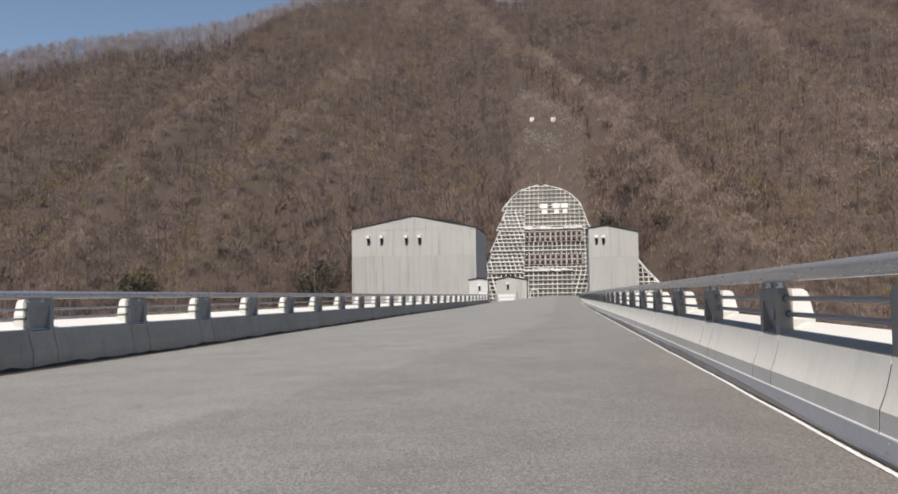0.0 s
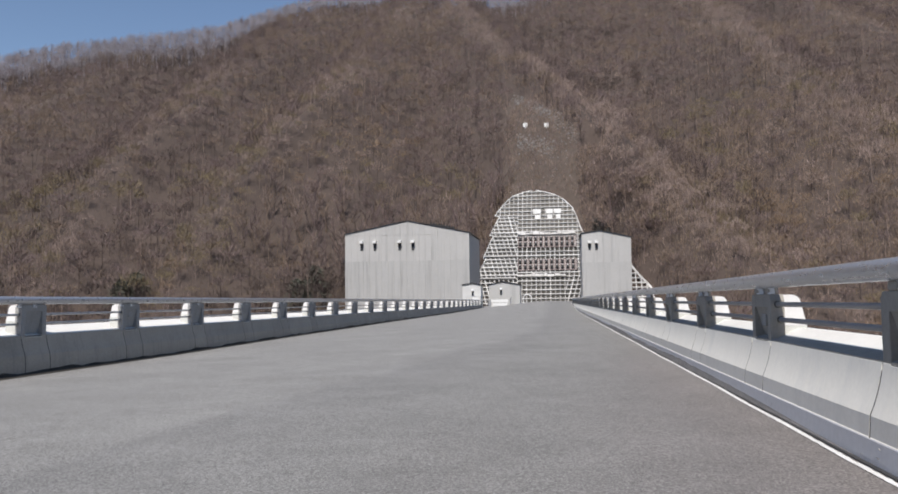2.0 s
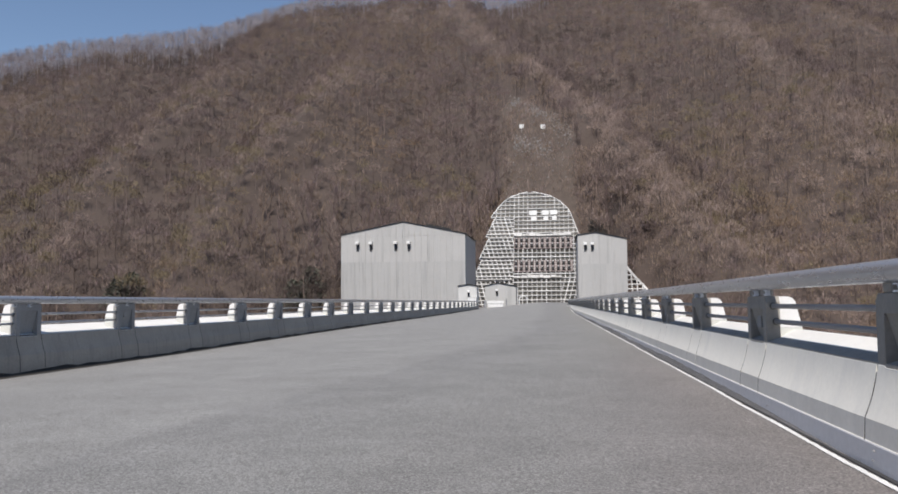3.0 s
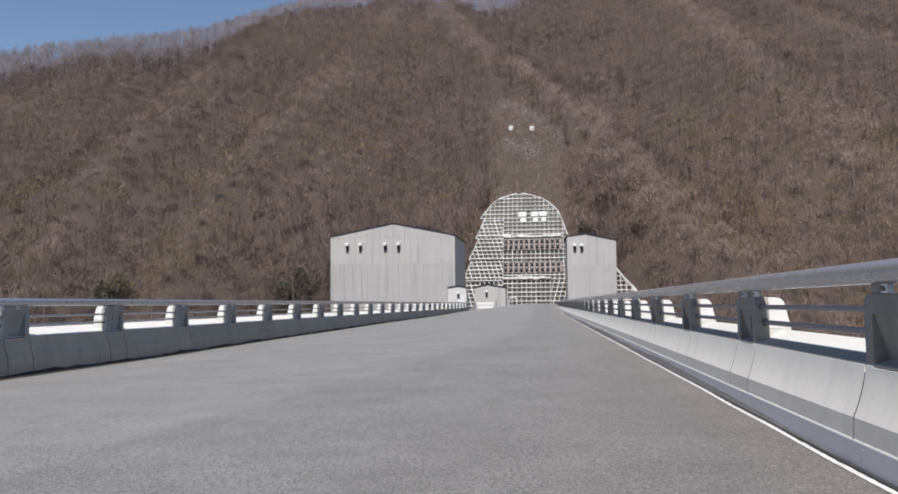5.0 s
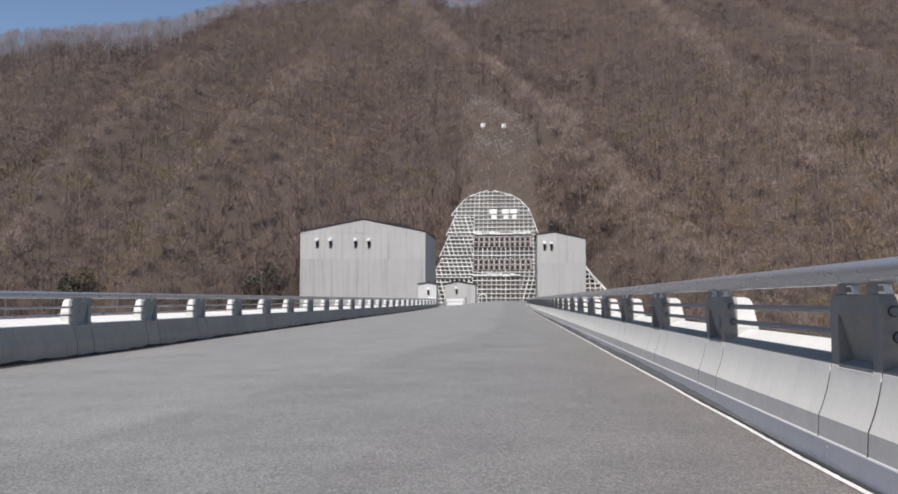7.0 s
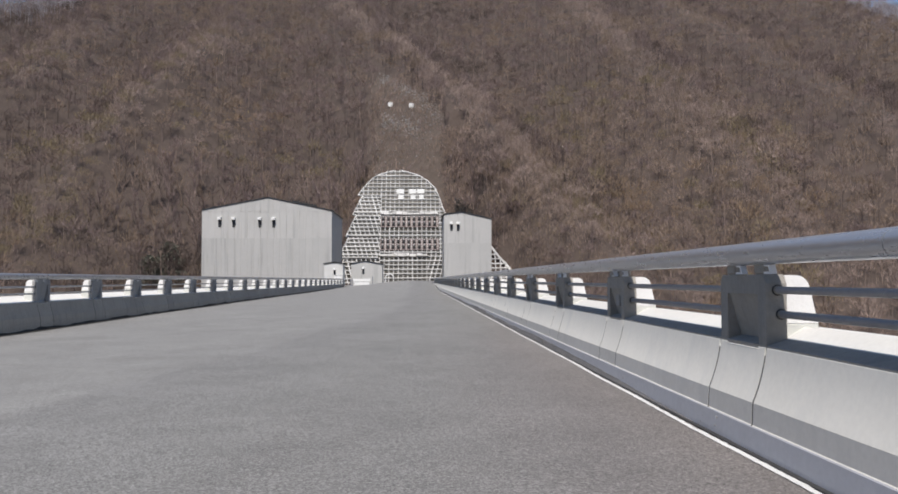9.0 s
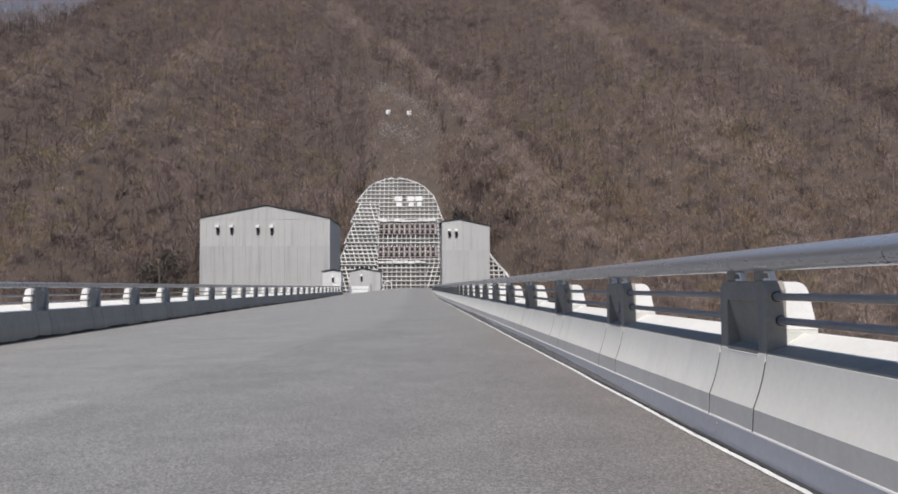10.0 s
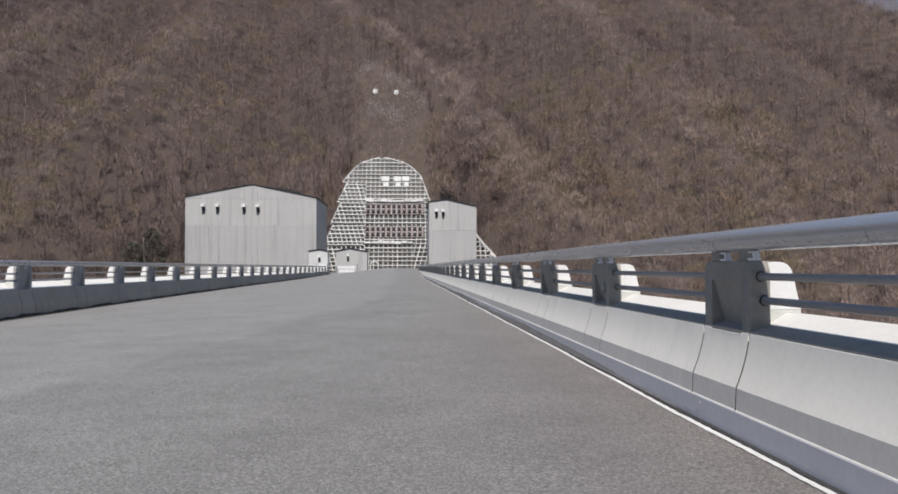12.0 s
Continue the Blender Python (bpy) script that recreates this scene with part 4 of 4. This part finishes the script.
# ---- the bare wood ----
def bar_corners(p, q, a, b):
    """Six corners of a tapered three-sided bar from p to q."""
    d = (q - p) / np.linalg.norm(q - p)
    s = np.cross(d, [0.31, 0.95, 0.1])
    s = s / np.linalg.norm(s)
    t = np.cross(d, s)
    ring = [np.cos(k) * s + np.sin(k) * t for k in (0, 2.09, 4.19)]
    return [p + v * a for v in ring] + [q + v * b for v in ring]


def bar_tris(count):
    return np.array([t for b in range(0, 6 * count, 6) for i in range(3) for t in ((b + i, b + (i + 1) % 3, b + 3 + (i + 1) % 3), (b + i, b + 3 + (i + 1) % 3, b + 3 + i))])


def wood_tree(seed, h, w, twigs, width, stem=0.0095):
    """A leafless tree of the slope: an upright stem, steep limbs and a rounded crown of fine upright twigs. Corners and triangles of wood and twigs."""
    r = np.random.RandomState(seed)
    lean = r.normal(size=2) * 0.03 * h
    fork, top = np.array([*(lean * 0.5), 0.45 * h]), np.array([*lean, 0.86 * h])
    wood = [bar_corners(np.array([0, 0, -0.6]), fork, h * stem, h * stem * 0.75), bar_corners(fork, top, h * stem * 0.75, h * stem * 0.3)]
    for k in range(4):
        a = 1.57 * k + r.uniform(-0.5, 0.5)
        p = fork + (top - fork) * r.uniform(-0.25, 0.5)
        d = np.array([math.cos(a), math.sin(a), r.uniform(1.5, 2.8)])
        wood.append(bar_corners(p, p + d / np.linalg.norm(d) * h * r.uniform(0.22, 0.36), h * stem * 0.42, h * stem * 0.12))
    n = r.normal(size=(twigs, 3))
    n = n / np.linalg.norm(n, axis=1)[:, None]
    n[:, 2] = np.where(n[:, 2] < -0.35, -n[:, 2], n[:, 2])
    c = n * (r.rand(twigs, 1) ** 0.45) * [w * h, w * h, 0.30 * h] + [*(lean * 0.8), 0.62 * h]
    d = n * [0.55, 0.55, 0.25] + r.normal(size=(twigs, 3)) * 0.26 + [0, 0, 1.0]
    d = d / np.linalg.norm(d, axis=1)[:, None] * h * r.uniform(0.06, 0.14, (twigs, 1))
    s = np.cross(d, r.normal(size=(twigs, 3)))
    s = s / np.linalg.norm(s, axis=1)[:, None] * width * r.uniform(0.6, 1.3, (twigs, 1))
    blades = np.stack([c - s, c + s, c + d], 1).reshape(-1, 3)
    return np.array(wood).reshape(-1, 3), bar_tris(len(wood)), blades, np.arange(3 * twigs).reshape(-1, 3)


def yard_tree(seed, h, limbs, twigs, twig_width):
    """A leafless tree seen nearer by: crooked stem, limbs in two lengths and slender twigs."""
    r = np.random.RandomState(seed)
    wood, blades = [], []
    lean = r.normal(size=2) * 0.07
    pts = [np.array([0, 0, -0.6])]
    for k in range(1, 5):
        pts.append(np.array([lean[0] * h * k / 4 + r.normal() * 0.02 * h, lean[1] * h * k / 4 + r.normal() * 0.02 * h, h * 0.86 * k / 4]))
    rad = h * 0.0125
    for k in range(4):
        wood.append(bar_corners(pts[k], pts[k + 1], rad * (1 - 0.22 * k), rad * (1 - 0.22 * (k + 1)) + 0.008))
    ends = []
    for k in range(limbs):
        f = 0.28 + 0.68 * (k + r.rand()) / limbs
        i = min(int(f * 4), 3)
        p = pts[i] + (pts[i + 1] - pts[i]) * (f * 4 - i)
        a = r.uniform(0, 2 * math.pi)
        ln = h * r.uniform(0.2, 0.36) * (1.15 - 0.55 * f)
        d = np.array([math.cos(a), math.sin(a), r.uniform(0.9, 1.9)])
        d = d / np.linalg.norm(d)
        q = p + d * ln * 0.55
        e = q + (d + np.array([0, 0, 0.5]) + r.normal(size=3) * 0.2) * ln * 0.4
        wood += [bar_corners(p, q, rad * 0.42, rad * 0.28), bar_corners(q, e, rad * 0.28, rad * 0.1)]
        ends.append((p, q, e))
    ends.append((pts[3], pts[4], pts[4] + np.array([0, 0, 0.14 * h])))
    for k in range(twigs):
        p, q, e = ends[r.randint(len(ends))]
        f = r.uniform(0.25, 1.0)
        start = p + (q - p) * f * 2 if f < 0.5 else q + (e - q) * (f * 2 - 1)
        d = (e - p) / np.linalg.norm(e - p) + r.normal(size=3) * 0.42 + np.array([0, 0, 0.6])
        d = d / np.linalg.norm(d) * h * r.uniform(0.06, 0.14)
        s = np.cross(d, r.normal(size=3))
        s = s / (np.linalg.norm(s) + 1e-9) * twig_width * r.uniform(0.6, 1.3)
        blades += [start - s, start + s, start + d]
    return np.array(wood).reshape(-1, 3), bar_tris(len(wood)), np.array(blades), np.arange(len(blades)).reshape(-1, 3)


rng = np.random.RandomState(42)


def keep_clear(x, y):
    """Where trees may stand: not in the yard, the cut or the cleared strip."""
    yard = (x > np.where(y > 111, -31.5, -42)) & (x < np.where(y > 111, 15.8, 19)) & (y < 131)
    cutting = (x > -13.5) & (x < 7.5) & (y < 149.5) & (np.abs(x + 3) < np.interp(y, [130, 143, 147, 150], [11.5, 8.5, 7.5, 4]))
    strip = (np.abs(x + 2.6 + 1.9 * wobble(x * 9, y * 9, 4)) < 6.2) & (y < strip_top(x) - 0.5) & (y >= 130)
    dam_zone = (x > -16) & (x < 12) & (y < 100)
    return ~(yard | cutting | strip | dam_zone)


PATCHES = ((-58, 137, 9, 5), (-59, 126, 8, 5), (-62, 160, 7, 5), (-36, 175, 7, 7), (-45, 139, 6, 7), (-30, 150, 7, 5), (33, 185, 9, 5), (30, 134, 10, 5), (40, 138, 8, 7),
           (-98, 142, 12, 5), (59, 132, 9, 7), (65, 152, 8, 5), (-14, 140, 7, 5), (48, 122, 9, 5))


def withered(x, y, slot):
    """How thick the olive (5) or ochre (7) shrubs stand."""
    out = np.zeros_like(x)
    for a, b, w, kind in PATCHES:
        if kind == slot:
            out = np.maximum(out, np.exp(-((x - a) / w) ** 2 - ((y - b) / (1.6 * w)) ** 2))
    return out * (0.75 + 0.5 * wobble(x * 6, y * 6, 51))


# candidate places on a jittered grid
step = 2.75
px, py = np.meshgrid(np.arange(-330, 330, step), np.arange(70, 470, step))
px, py = px.ravel() + rng.uniform(-1.7, 1.7, px.size), py.ravel() + rng.uniform(-1.7, 1.7, py.size)
uu = px / py
ok = keep_clear(px, py) & (uu > -0.88) & (uu < 0.86)
crest = np.interp(uu, SKYLINE_U, SKYLINE_E) - 0.02
ok &= py < crest * SLOPE * FOOT / (SLOPE - crest) / np.maximum(crest, 0.05) - 20
ex, ey = [rng.uniform(11.2, 18.5, 46)], [rng.uniform(130.6, 141, 46)]
for w, a, line in SPURS[2:6]:
    along = rng.uniform(112, 290, 240)
    across = np.interp(along, [q for q, _ in line], [q for _, q in line]) + rng.normal(size=240) * 2.6
    free = keep_clear(across, along)
    ex.append(across[free]), ey.append(along[free])
ex, ey = np.concatenate(ex), np.concatenate(ey)
px, py = np.concatenate([px[ok], ex]), np.concatenate([py[ok], ey])
pz = ground_height(px, py)
near = (py > 128) & (py < 168) & (px > -54) & (px < 6)
order = np.argsort(py + 0.3 * np.abs(px) + 1000 * ~near)
singles = order[:120]
many = np.setdiff1d(np.arange(len(px)), singles)

kinds = [wood_tree(10 + k, h, w, 128, 0.042, 0.0090) for k, (h, w) in enumerate(((5.4, 0.27), (6.4, 0.25), (4.8, 0.33), (7.0, 0.24), (5.0, 0.30), (5.9, 0.28), (4.2, 0.36), (4.8, 0.31)))]
all_v, all_t, all_s, base_i = [], [], [], 0
clump = wobble(px * 3.6, py * 2.4, 21)
# relief light and shade in tree colours: pale crests, dark gullies; darker low west
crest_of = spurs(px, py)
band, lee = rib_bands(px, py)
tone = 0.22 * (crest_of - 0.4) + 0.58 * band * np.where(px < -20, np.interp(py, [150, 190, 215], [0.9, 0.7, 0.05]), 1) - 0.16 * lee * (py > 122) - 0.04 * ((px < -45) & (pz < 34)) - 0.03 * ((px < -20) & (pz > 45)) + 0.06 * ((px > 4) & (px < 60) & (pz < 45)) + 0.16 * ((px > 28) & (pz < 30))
for g, (wv, wt, bv, bt) in enumerate(kinds):
    mine = many[g::len(kinds)]
    v0 = np.concatenate([wv, bv])
    t0 = np.concatenate([wt, bt + len(wv)])
    ang, sc = rng.uniform(0, 6.283, len(mine)), rng.uniform(0.66, 1.22, len(mine)) * np.where(band[mine] > 0.42, 0.75, 1)
    ca, sa = np.cos(ang), np.sin(ang)
    V = np.empty((len(mine), len(v0), 3), np.float32)
    wide = rng.uniform(0.95, 1.3, len(mine))
    V[..., 0] = (ca[:, None] * v0[None, :, 0] - sa[:, None] * v0[None, :, 1]) * (sc * wide)[:, None] + px[mine][:, None]
    V[..., 1] = (sa[:, None] * v0[None, :, 0] + ca[:, None] * v0[None, :, 1]) * (sc * wide)[:, None] + py[mine][:, None]
    V[..., 2] = v0[None, :, 2] * sc[:, None] + pz[mine][:, None]
    T = t0[None] + (np.arange(len(mine)) * len(v0))[:, None, None] + base_i
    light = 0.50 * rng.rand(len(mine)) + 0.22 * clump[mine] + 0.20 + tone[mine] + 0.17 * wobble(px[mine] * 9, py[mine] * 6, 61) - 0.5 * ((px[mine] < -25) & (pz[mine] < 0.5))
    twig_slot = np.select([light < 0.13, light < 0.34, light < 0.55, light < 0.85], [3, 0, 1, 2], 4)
    heart = (px[mine] > -34) & (px[mine] < 6) & (py[mine] > 138) & (py[mine] < 230) & (rng.rand(len(mine)) < 0.5)
    twig_slot = np.where(heart & (twig_slot == 2), 1, twig_slot)
    chance = rng.rand(len(mine))
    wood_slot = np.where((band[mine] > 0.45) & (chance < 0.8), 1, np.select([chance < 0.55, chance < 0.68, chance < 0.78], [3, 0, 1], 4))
    olive = (wobble(px[mine] * 5, py[mine] * 5, 31) > 0.9 - 0.5 * (pz[mine] < 26)) & (rng.rand(len(mine)) < 0.4) & (pz[mine] < 50)
    twig_slot = np.where(olive | (rng.rand(len(mine)) < 0.6 * withered(px[mine], py[mine], 5)), 5, twig_slot)
    twig_slot = np.where(rng.rand(len(mine)) < 0.5 * withered(px[mine], py[mine], 7), 7, twig_slot)
    # lit crests and shaded hollows of the ribs, drawn with bark slots
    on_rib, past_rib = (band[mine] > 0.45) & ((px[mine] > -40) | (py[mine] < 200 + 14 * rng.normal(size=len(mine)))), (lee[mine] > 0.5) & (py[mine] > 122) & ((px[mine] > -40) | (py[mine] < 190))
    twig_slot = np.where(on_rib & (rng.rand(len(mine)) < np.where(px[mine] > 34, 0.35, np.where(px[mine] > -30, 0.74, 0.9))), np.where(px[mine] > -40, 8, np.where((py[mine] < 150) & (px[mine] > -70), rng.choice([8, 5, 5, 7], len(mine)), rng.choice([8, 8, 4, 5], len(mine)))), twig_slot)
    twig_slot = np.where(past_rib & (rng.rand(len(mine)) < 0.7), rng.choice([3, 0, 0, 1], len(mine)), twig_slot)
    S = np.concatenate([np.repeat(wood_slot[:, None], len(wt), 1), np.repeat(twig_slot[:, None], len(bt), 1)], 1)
    all_v.append(V.reshape(-1, 3)), all_t.append(T.reshape(-1, 3)), all_s.append(S.ravel())
    base_i += len(mine) * len(v0)
woods = new("bare_woods", big_mesh("bare_woods", np.concatenate(all_v), np.concatenate(all_t), np.concatenate(all_s), BARKS))
tagged(woods, "dense leafless grey-brown broadleaf wood on the mountainside", "woods", kind="stuff")


def ridge_trees():
    """Slender pale trunks that stand close along the skyline."""
    r = np.random.RandomState(91)
    kinds_r = [wood_tree(300 + k, h, w, 72, 0.028, 0.0125) for k, (h, w) in enumerate(((7.9, 0.15), (8.2, 0.16), (7.6, 0.16), (8.0, 0.14)))]
    V, T, S, base = [], [], [], 0
    n = 4800
    u = r.uniform(-0.86, 0.75, n)
    e = np.interp(u, SKYLINE_U, SKYLINE_E) - 0.020
    y = SLOPE * FOOT / (SLOPE - e) + r.uniform(-30, 5, n)
    x = u * y
    z = ground_height(x, y)
    for k in range(n):
        wv, wt, bv, bt = kinds_r[k % 4]
        a, sc = r.uniform(0, 6.283), r.uniform(0.93, 1.04)
        v = np.concatenate([wv, bv]) * sc
        v = np.stack([v[:, 0] * math.cos(a) - v[:, 1] * math.sin(a) + x[k], v[:, 0] * math.sin(a) + v[:, 1] * math.cos(a) + y[k], v[:, 2] + z[k]], -1)
        V.append(v), T.append(np.concatenate([wt, bt + len(wv)]) + base)
        S.append(np.concatenate([np.full(len(wt), 6 if r.rand() < 0.85 else 3), np.full(len(bt), (6, 6, 6, 1, 6, 6)[r.randint(6)])]))
        base += len(v)
    ob = new("ridge_woods", big_mesh("ridge_woods", np.concatenate(V), np.concatenate(T), np.concatenate(S), BARKS))
    tagged(ob, "pale slender leafless trees along the mountain ridge", "woods", kind="stuff")


ridge_trees()


def scree():
    """Pale stones and dead wood over the cleared strip."""
    r = np.random.RandomState(17)
    f = r.rand(560)
    band_x = -8.9 + 13.3 * f + r.normal(size=560) * 0.6
    band_y = strip_top(band_x) - 1.4 + r.normal(size=560) * 1.3
    heap_x = r.uniform(-7.3, 0.6, 420)
    heap_y = 164.6 - 0.95 * (heap_x + 7.3) + r.normal(size=420) * 1.1
    loose_x, loose_y = r.uniform(-8.5, 3.0, 160), r.uniform(150, 172, 160)
    x, y = np.concatenate([band_x, heap_x, loose_x]), np.concatenate([band_y, heap_y, loose_y])
    z = ground_height(x, y)
    V, T = [], []
    for k in range(len(x)):
        c = np.array([x[k], y[k], z[k]])
        w = r.uniform(0.06, 0.23)
        p = [c + np.array(d) * w * r.uniform(0.6, 1.4) for d in ((1, 0, 0), (-1, 0, 0), (0, 1, 0), (0, -1, 0), (0, 0, 1), (0, 0, -0.6))]
        b = 6 * k
        V += p
        T += [(b, b + 2, b + 4), (b + 2, b + 1, b + 4), (b + 1, b + 3, b + 4), (b + 3, b, b + 4), (b + 2, b, b + 5), (b + 1, b + 2, b + 5), (b + 3, b + 1, b + 5), (b, b + 3, b + 5)]
    ob = new("scree", big_mesh("scree", np.array(V), np.array(T), np.zeros(len(T)), [STONE]))
    tagged(ob, "pale grey stones scattered over the cleared strip", "stones", kind="stuff")


scree()

# the trees nearest to the yard, one by one
single_kinds = []
for k, h in enumerate([7.5, 6.5, 8.2, 5.8, 7.0]):
    wv, wt, bv, bt = yard_tree(60 + k, h, 13, 300, 0.024)
    w = big_mesh("trunk", wv, wt, np.zeros(len(wt)), [BARKS[(3, 0, 1, 0, 2)[k]]])
    c = big_mesh("crown", bv, bt, np.zeros(len(bt)), [BARKS[(1, 4, 1, 4, 2)[k]]])
    single_kinds.append((w, c))
wv, wt, bv, bt = yard_tree(80, 5.6, 18, 900, 0.040)
single_kinds.append((big_mesh("trunk", wv, wt, np.zeros(len(wt)), [BARKS[3]]), big_mesh("crown", bv, bt, np.zeros(len(bt)), [THICKET])))
for q, i in enumerate(singles):
    w, c = single_kinds[q % 5]
    s = rng.uniform(0.75, 1.15)
    t = empty("bare_tree", pose(px[i], py[i], pz[i], 0, 0, rng.uniform(0, 360)) @ Matrix.Scale(s, 4), "leafless grey-brown tree at the foot of the slope", "tree", "trees by the yard")
    under("trunk", w, t)
    under("crown", c, t, label="crown of bare twigs")


for q, (x, y, s) in enumerate(((-9.9, 153.5, 1.25), (-8.3, 155, 1.0), (-11.6, 150.5, 1.15), (-13.5, 148, 1.0), (6.9, 146, 1.3), (9.8, 143.4, 1.35), (12.2, 140, 1.0), (15.0, 133, 1.0), (-17.5, 142, 1.2))):
    w, c = single_kinds[q % 3]
    t = empty("bare_tree", pose(x, y, float(ground_height(x, y)), 0, 0, 67 * q) @ Matrix.Scale(s, 4), "tall dark-trunked leafless tree beside the crib", "tree", "trees by the yard")
    under("trunk", w, t)
    under("crown", c, t, label="crown of bare twigs")


for q, (x, y, s) in enumerate(((6.6, 142.8, 0.66), (7.5, 142.4, 0.76), (8.5, 141.8, 0.78), (9.4, 141.2, 0.70))):
    t = empty("thicket", pose(x, y, float(ground_height(x, y)), 0, 0, 47 * q) @ Matrix.Scale(s, 4), "dark leafless thicket behind the tower house", "bush", "thicket by the crib")
    under("trunk", single_kinds[5][0], t)
    under("crown", single_kinds[5][1], t, label="dense dark twigs")


# low brushwood over the forest floor
def brush():
    r = np.random.RandomState(77)
    n = 56000
    x, y = r.uniform(-300, 300, n), 62 + 300 * r.rand(n) ** 1.7
    u = x / y
    strip = (np.abs(x + 2.6) < 7) & (y > 148) & (y < 190) & (r.rand(n) < 0.5)
    good = (keep_clear(x, y) | strip) & (np.abs(u) < 0.86)
    fx, fy = np.concatenate([r.uniform(-110, 110, 17000), r.uniform(-46, -30, 1800), r.uniform(16, 75, 9000)]), np.concatenate([r.uniform(104, 138, 17000), r.uniform(111, 134, 1800), r.uniform(128, 185, 9000)])
    at_foot = keep_clear(fx, fy)
    x, y = np.concatenate([x[good], fx[at_foot], np.concatenate([r.uniform(-10, 5, 1500), r.uniform(9.5, 34, 5200), r.uniform(4.5, 12, 900), r.uniform(-15, -8.5, 700)])]), np.concatenate([y[good], fy[at_foot], np.concatenate([r.uniform(148, 178, 1500), r.uniform(123, 146, 5200), r.uniform(143.5, 154, 900), r.uniform(146, 156, 700)])])
    bank = (x > 9) & (x < 15.6) & (y < 131)
    x, y = x[~bank], y[~bank]
    z = ground_height(x, y)
    m = len(x)
    k = 5
    c = np.stack([x, y, z], -1)[:, None, :] + r.normal(size=(m, k, 3)) * [0.5, 0.5, 0.05]
    tip = c + np.stack([r.normal(size=(m, k)) * 0.2, r.normal(size=(m, k)) * 0.2, r.uniform(0.35, 1.0, (m, k)) * np.interp(y, [115, 200], [0.9, 1.7])[:, None]], -1)
    side = np.stack([r.normal(size=(m, k)), r.normal(size=(m, k)), np.zeros((m, k))], -1) * (0.042 * np.clip((y - 60) / 140, 0.35, 1.1))[:, None, None]
    V = np.stack([c - side, c + side, tip], 2).reshape(-1, 3)
    T = np.arange(len(V)).reshape(-1, 3)
    S = np.where(x < -20, r.choice([0, 1, 0, 5, 3, 3, 1, 2], m), r.choice([1, 1, 2, 2, 4, 2, 0, 4], m))
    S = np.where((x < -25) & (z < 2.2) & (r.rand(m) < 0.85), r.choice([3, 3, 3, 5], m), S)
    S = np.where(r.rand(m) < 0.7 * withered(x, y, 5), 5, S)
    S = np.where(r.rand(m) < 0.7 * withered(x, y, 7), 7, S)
    # brush on the crests takes the same painted rib light
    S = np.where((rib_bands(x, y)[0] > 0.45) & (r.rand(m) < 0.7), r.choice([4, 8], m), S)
    S = np.repeat(S, k)
    ob = new("brushwood", big_mesh("brushwood", V, T, S, BARKS))
    tagged(ob, "dry brown brushwood and saplings on the forest floor", "undergrowth", kind="stuff")


brush()


# a few dark evergreens in the bare wood
def evergreen(seed, h, w):
    r = np.random.RandomState(seed)
    V = []
    for k in range(700):
        f = r.rand() ** 0.8
        a = r.uniform(0, 6.283)
        rad = w * (1 - f) ** 0.5 * r.uniform(0.3, 1.0)
        p = np.array([rad * math.cos(a), rad * math.sin(a), h * (0.08 + 0.9 * f)])
        d = np.array([math.cos(a), math.sin(a), -0.3]) + r.normal(size=3) * 0.5
        s = np.cross(d, r.normal(size=3))
        s = s / np.linalg.norm(s) * 0.11
        V += [p - s, p + s, p + d * 0.5]
    V = np.array(V)
    return big_mesh("crown", V, np.arange(len(V)).reshape(-1, 3), np.zeros(len(V) // 3), [NEEDLE])


for k, (u, y, h, w) in enumerate(((-0.566, 119, 5.3, 2.6), (-0.545, 121, 4.7, 2.4), (-0.304, 118, 6.9, 2.8), (-0.326, 116, 5.4, 2.6))):
    x = u * y
    z = float(ground_height(x, y))
    t = empty("evergreen_tree", pose(x, y, z), "dark green evergreen among bare trees", "tree", "evergreens by the yard")
    under("trunk", pipe_mesh("trunk", 0.14, h * 0.8, BARKS[3], 7), t, pose(0, 0, -0.4, 90))
    under("crown", evergreen(200 + k, h, w), t, label="dark needle crown")
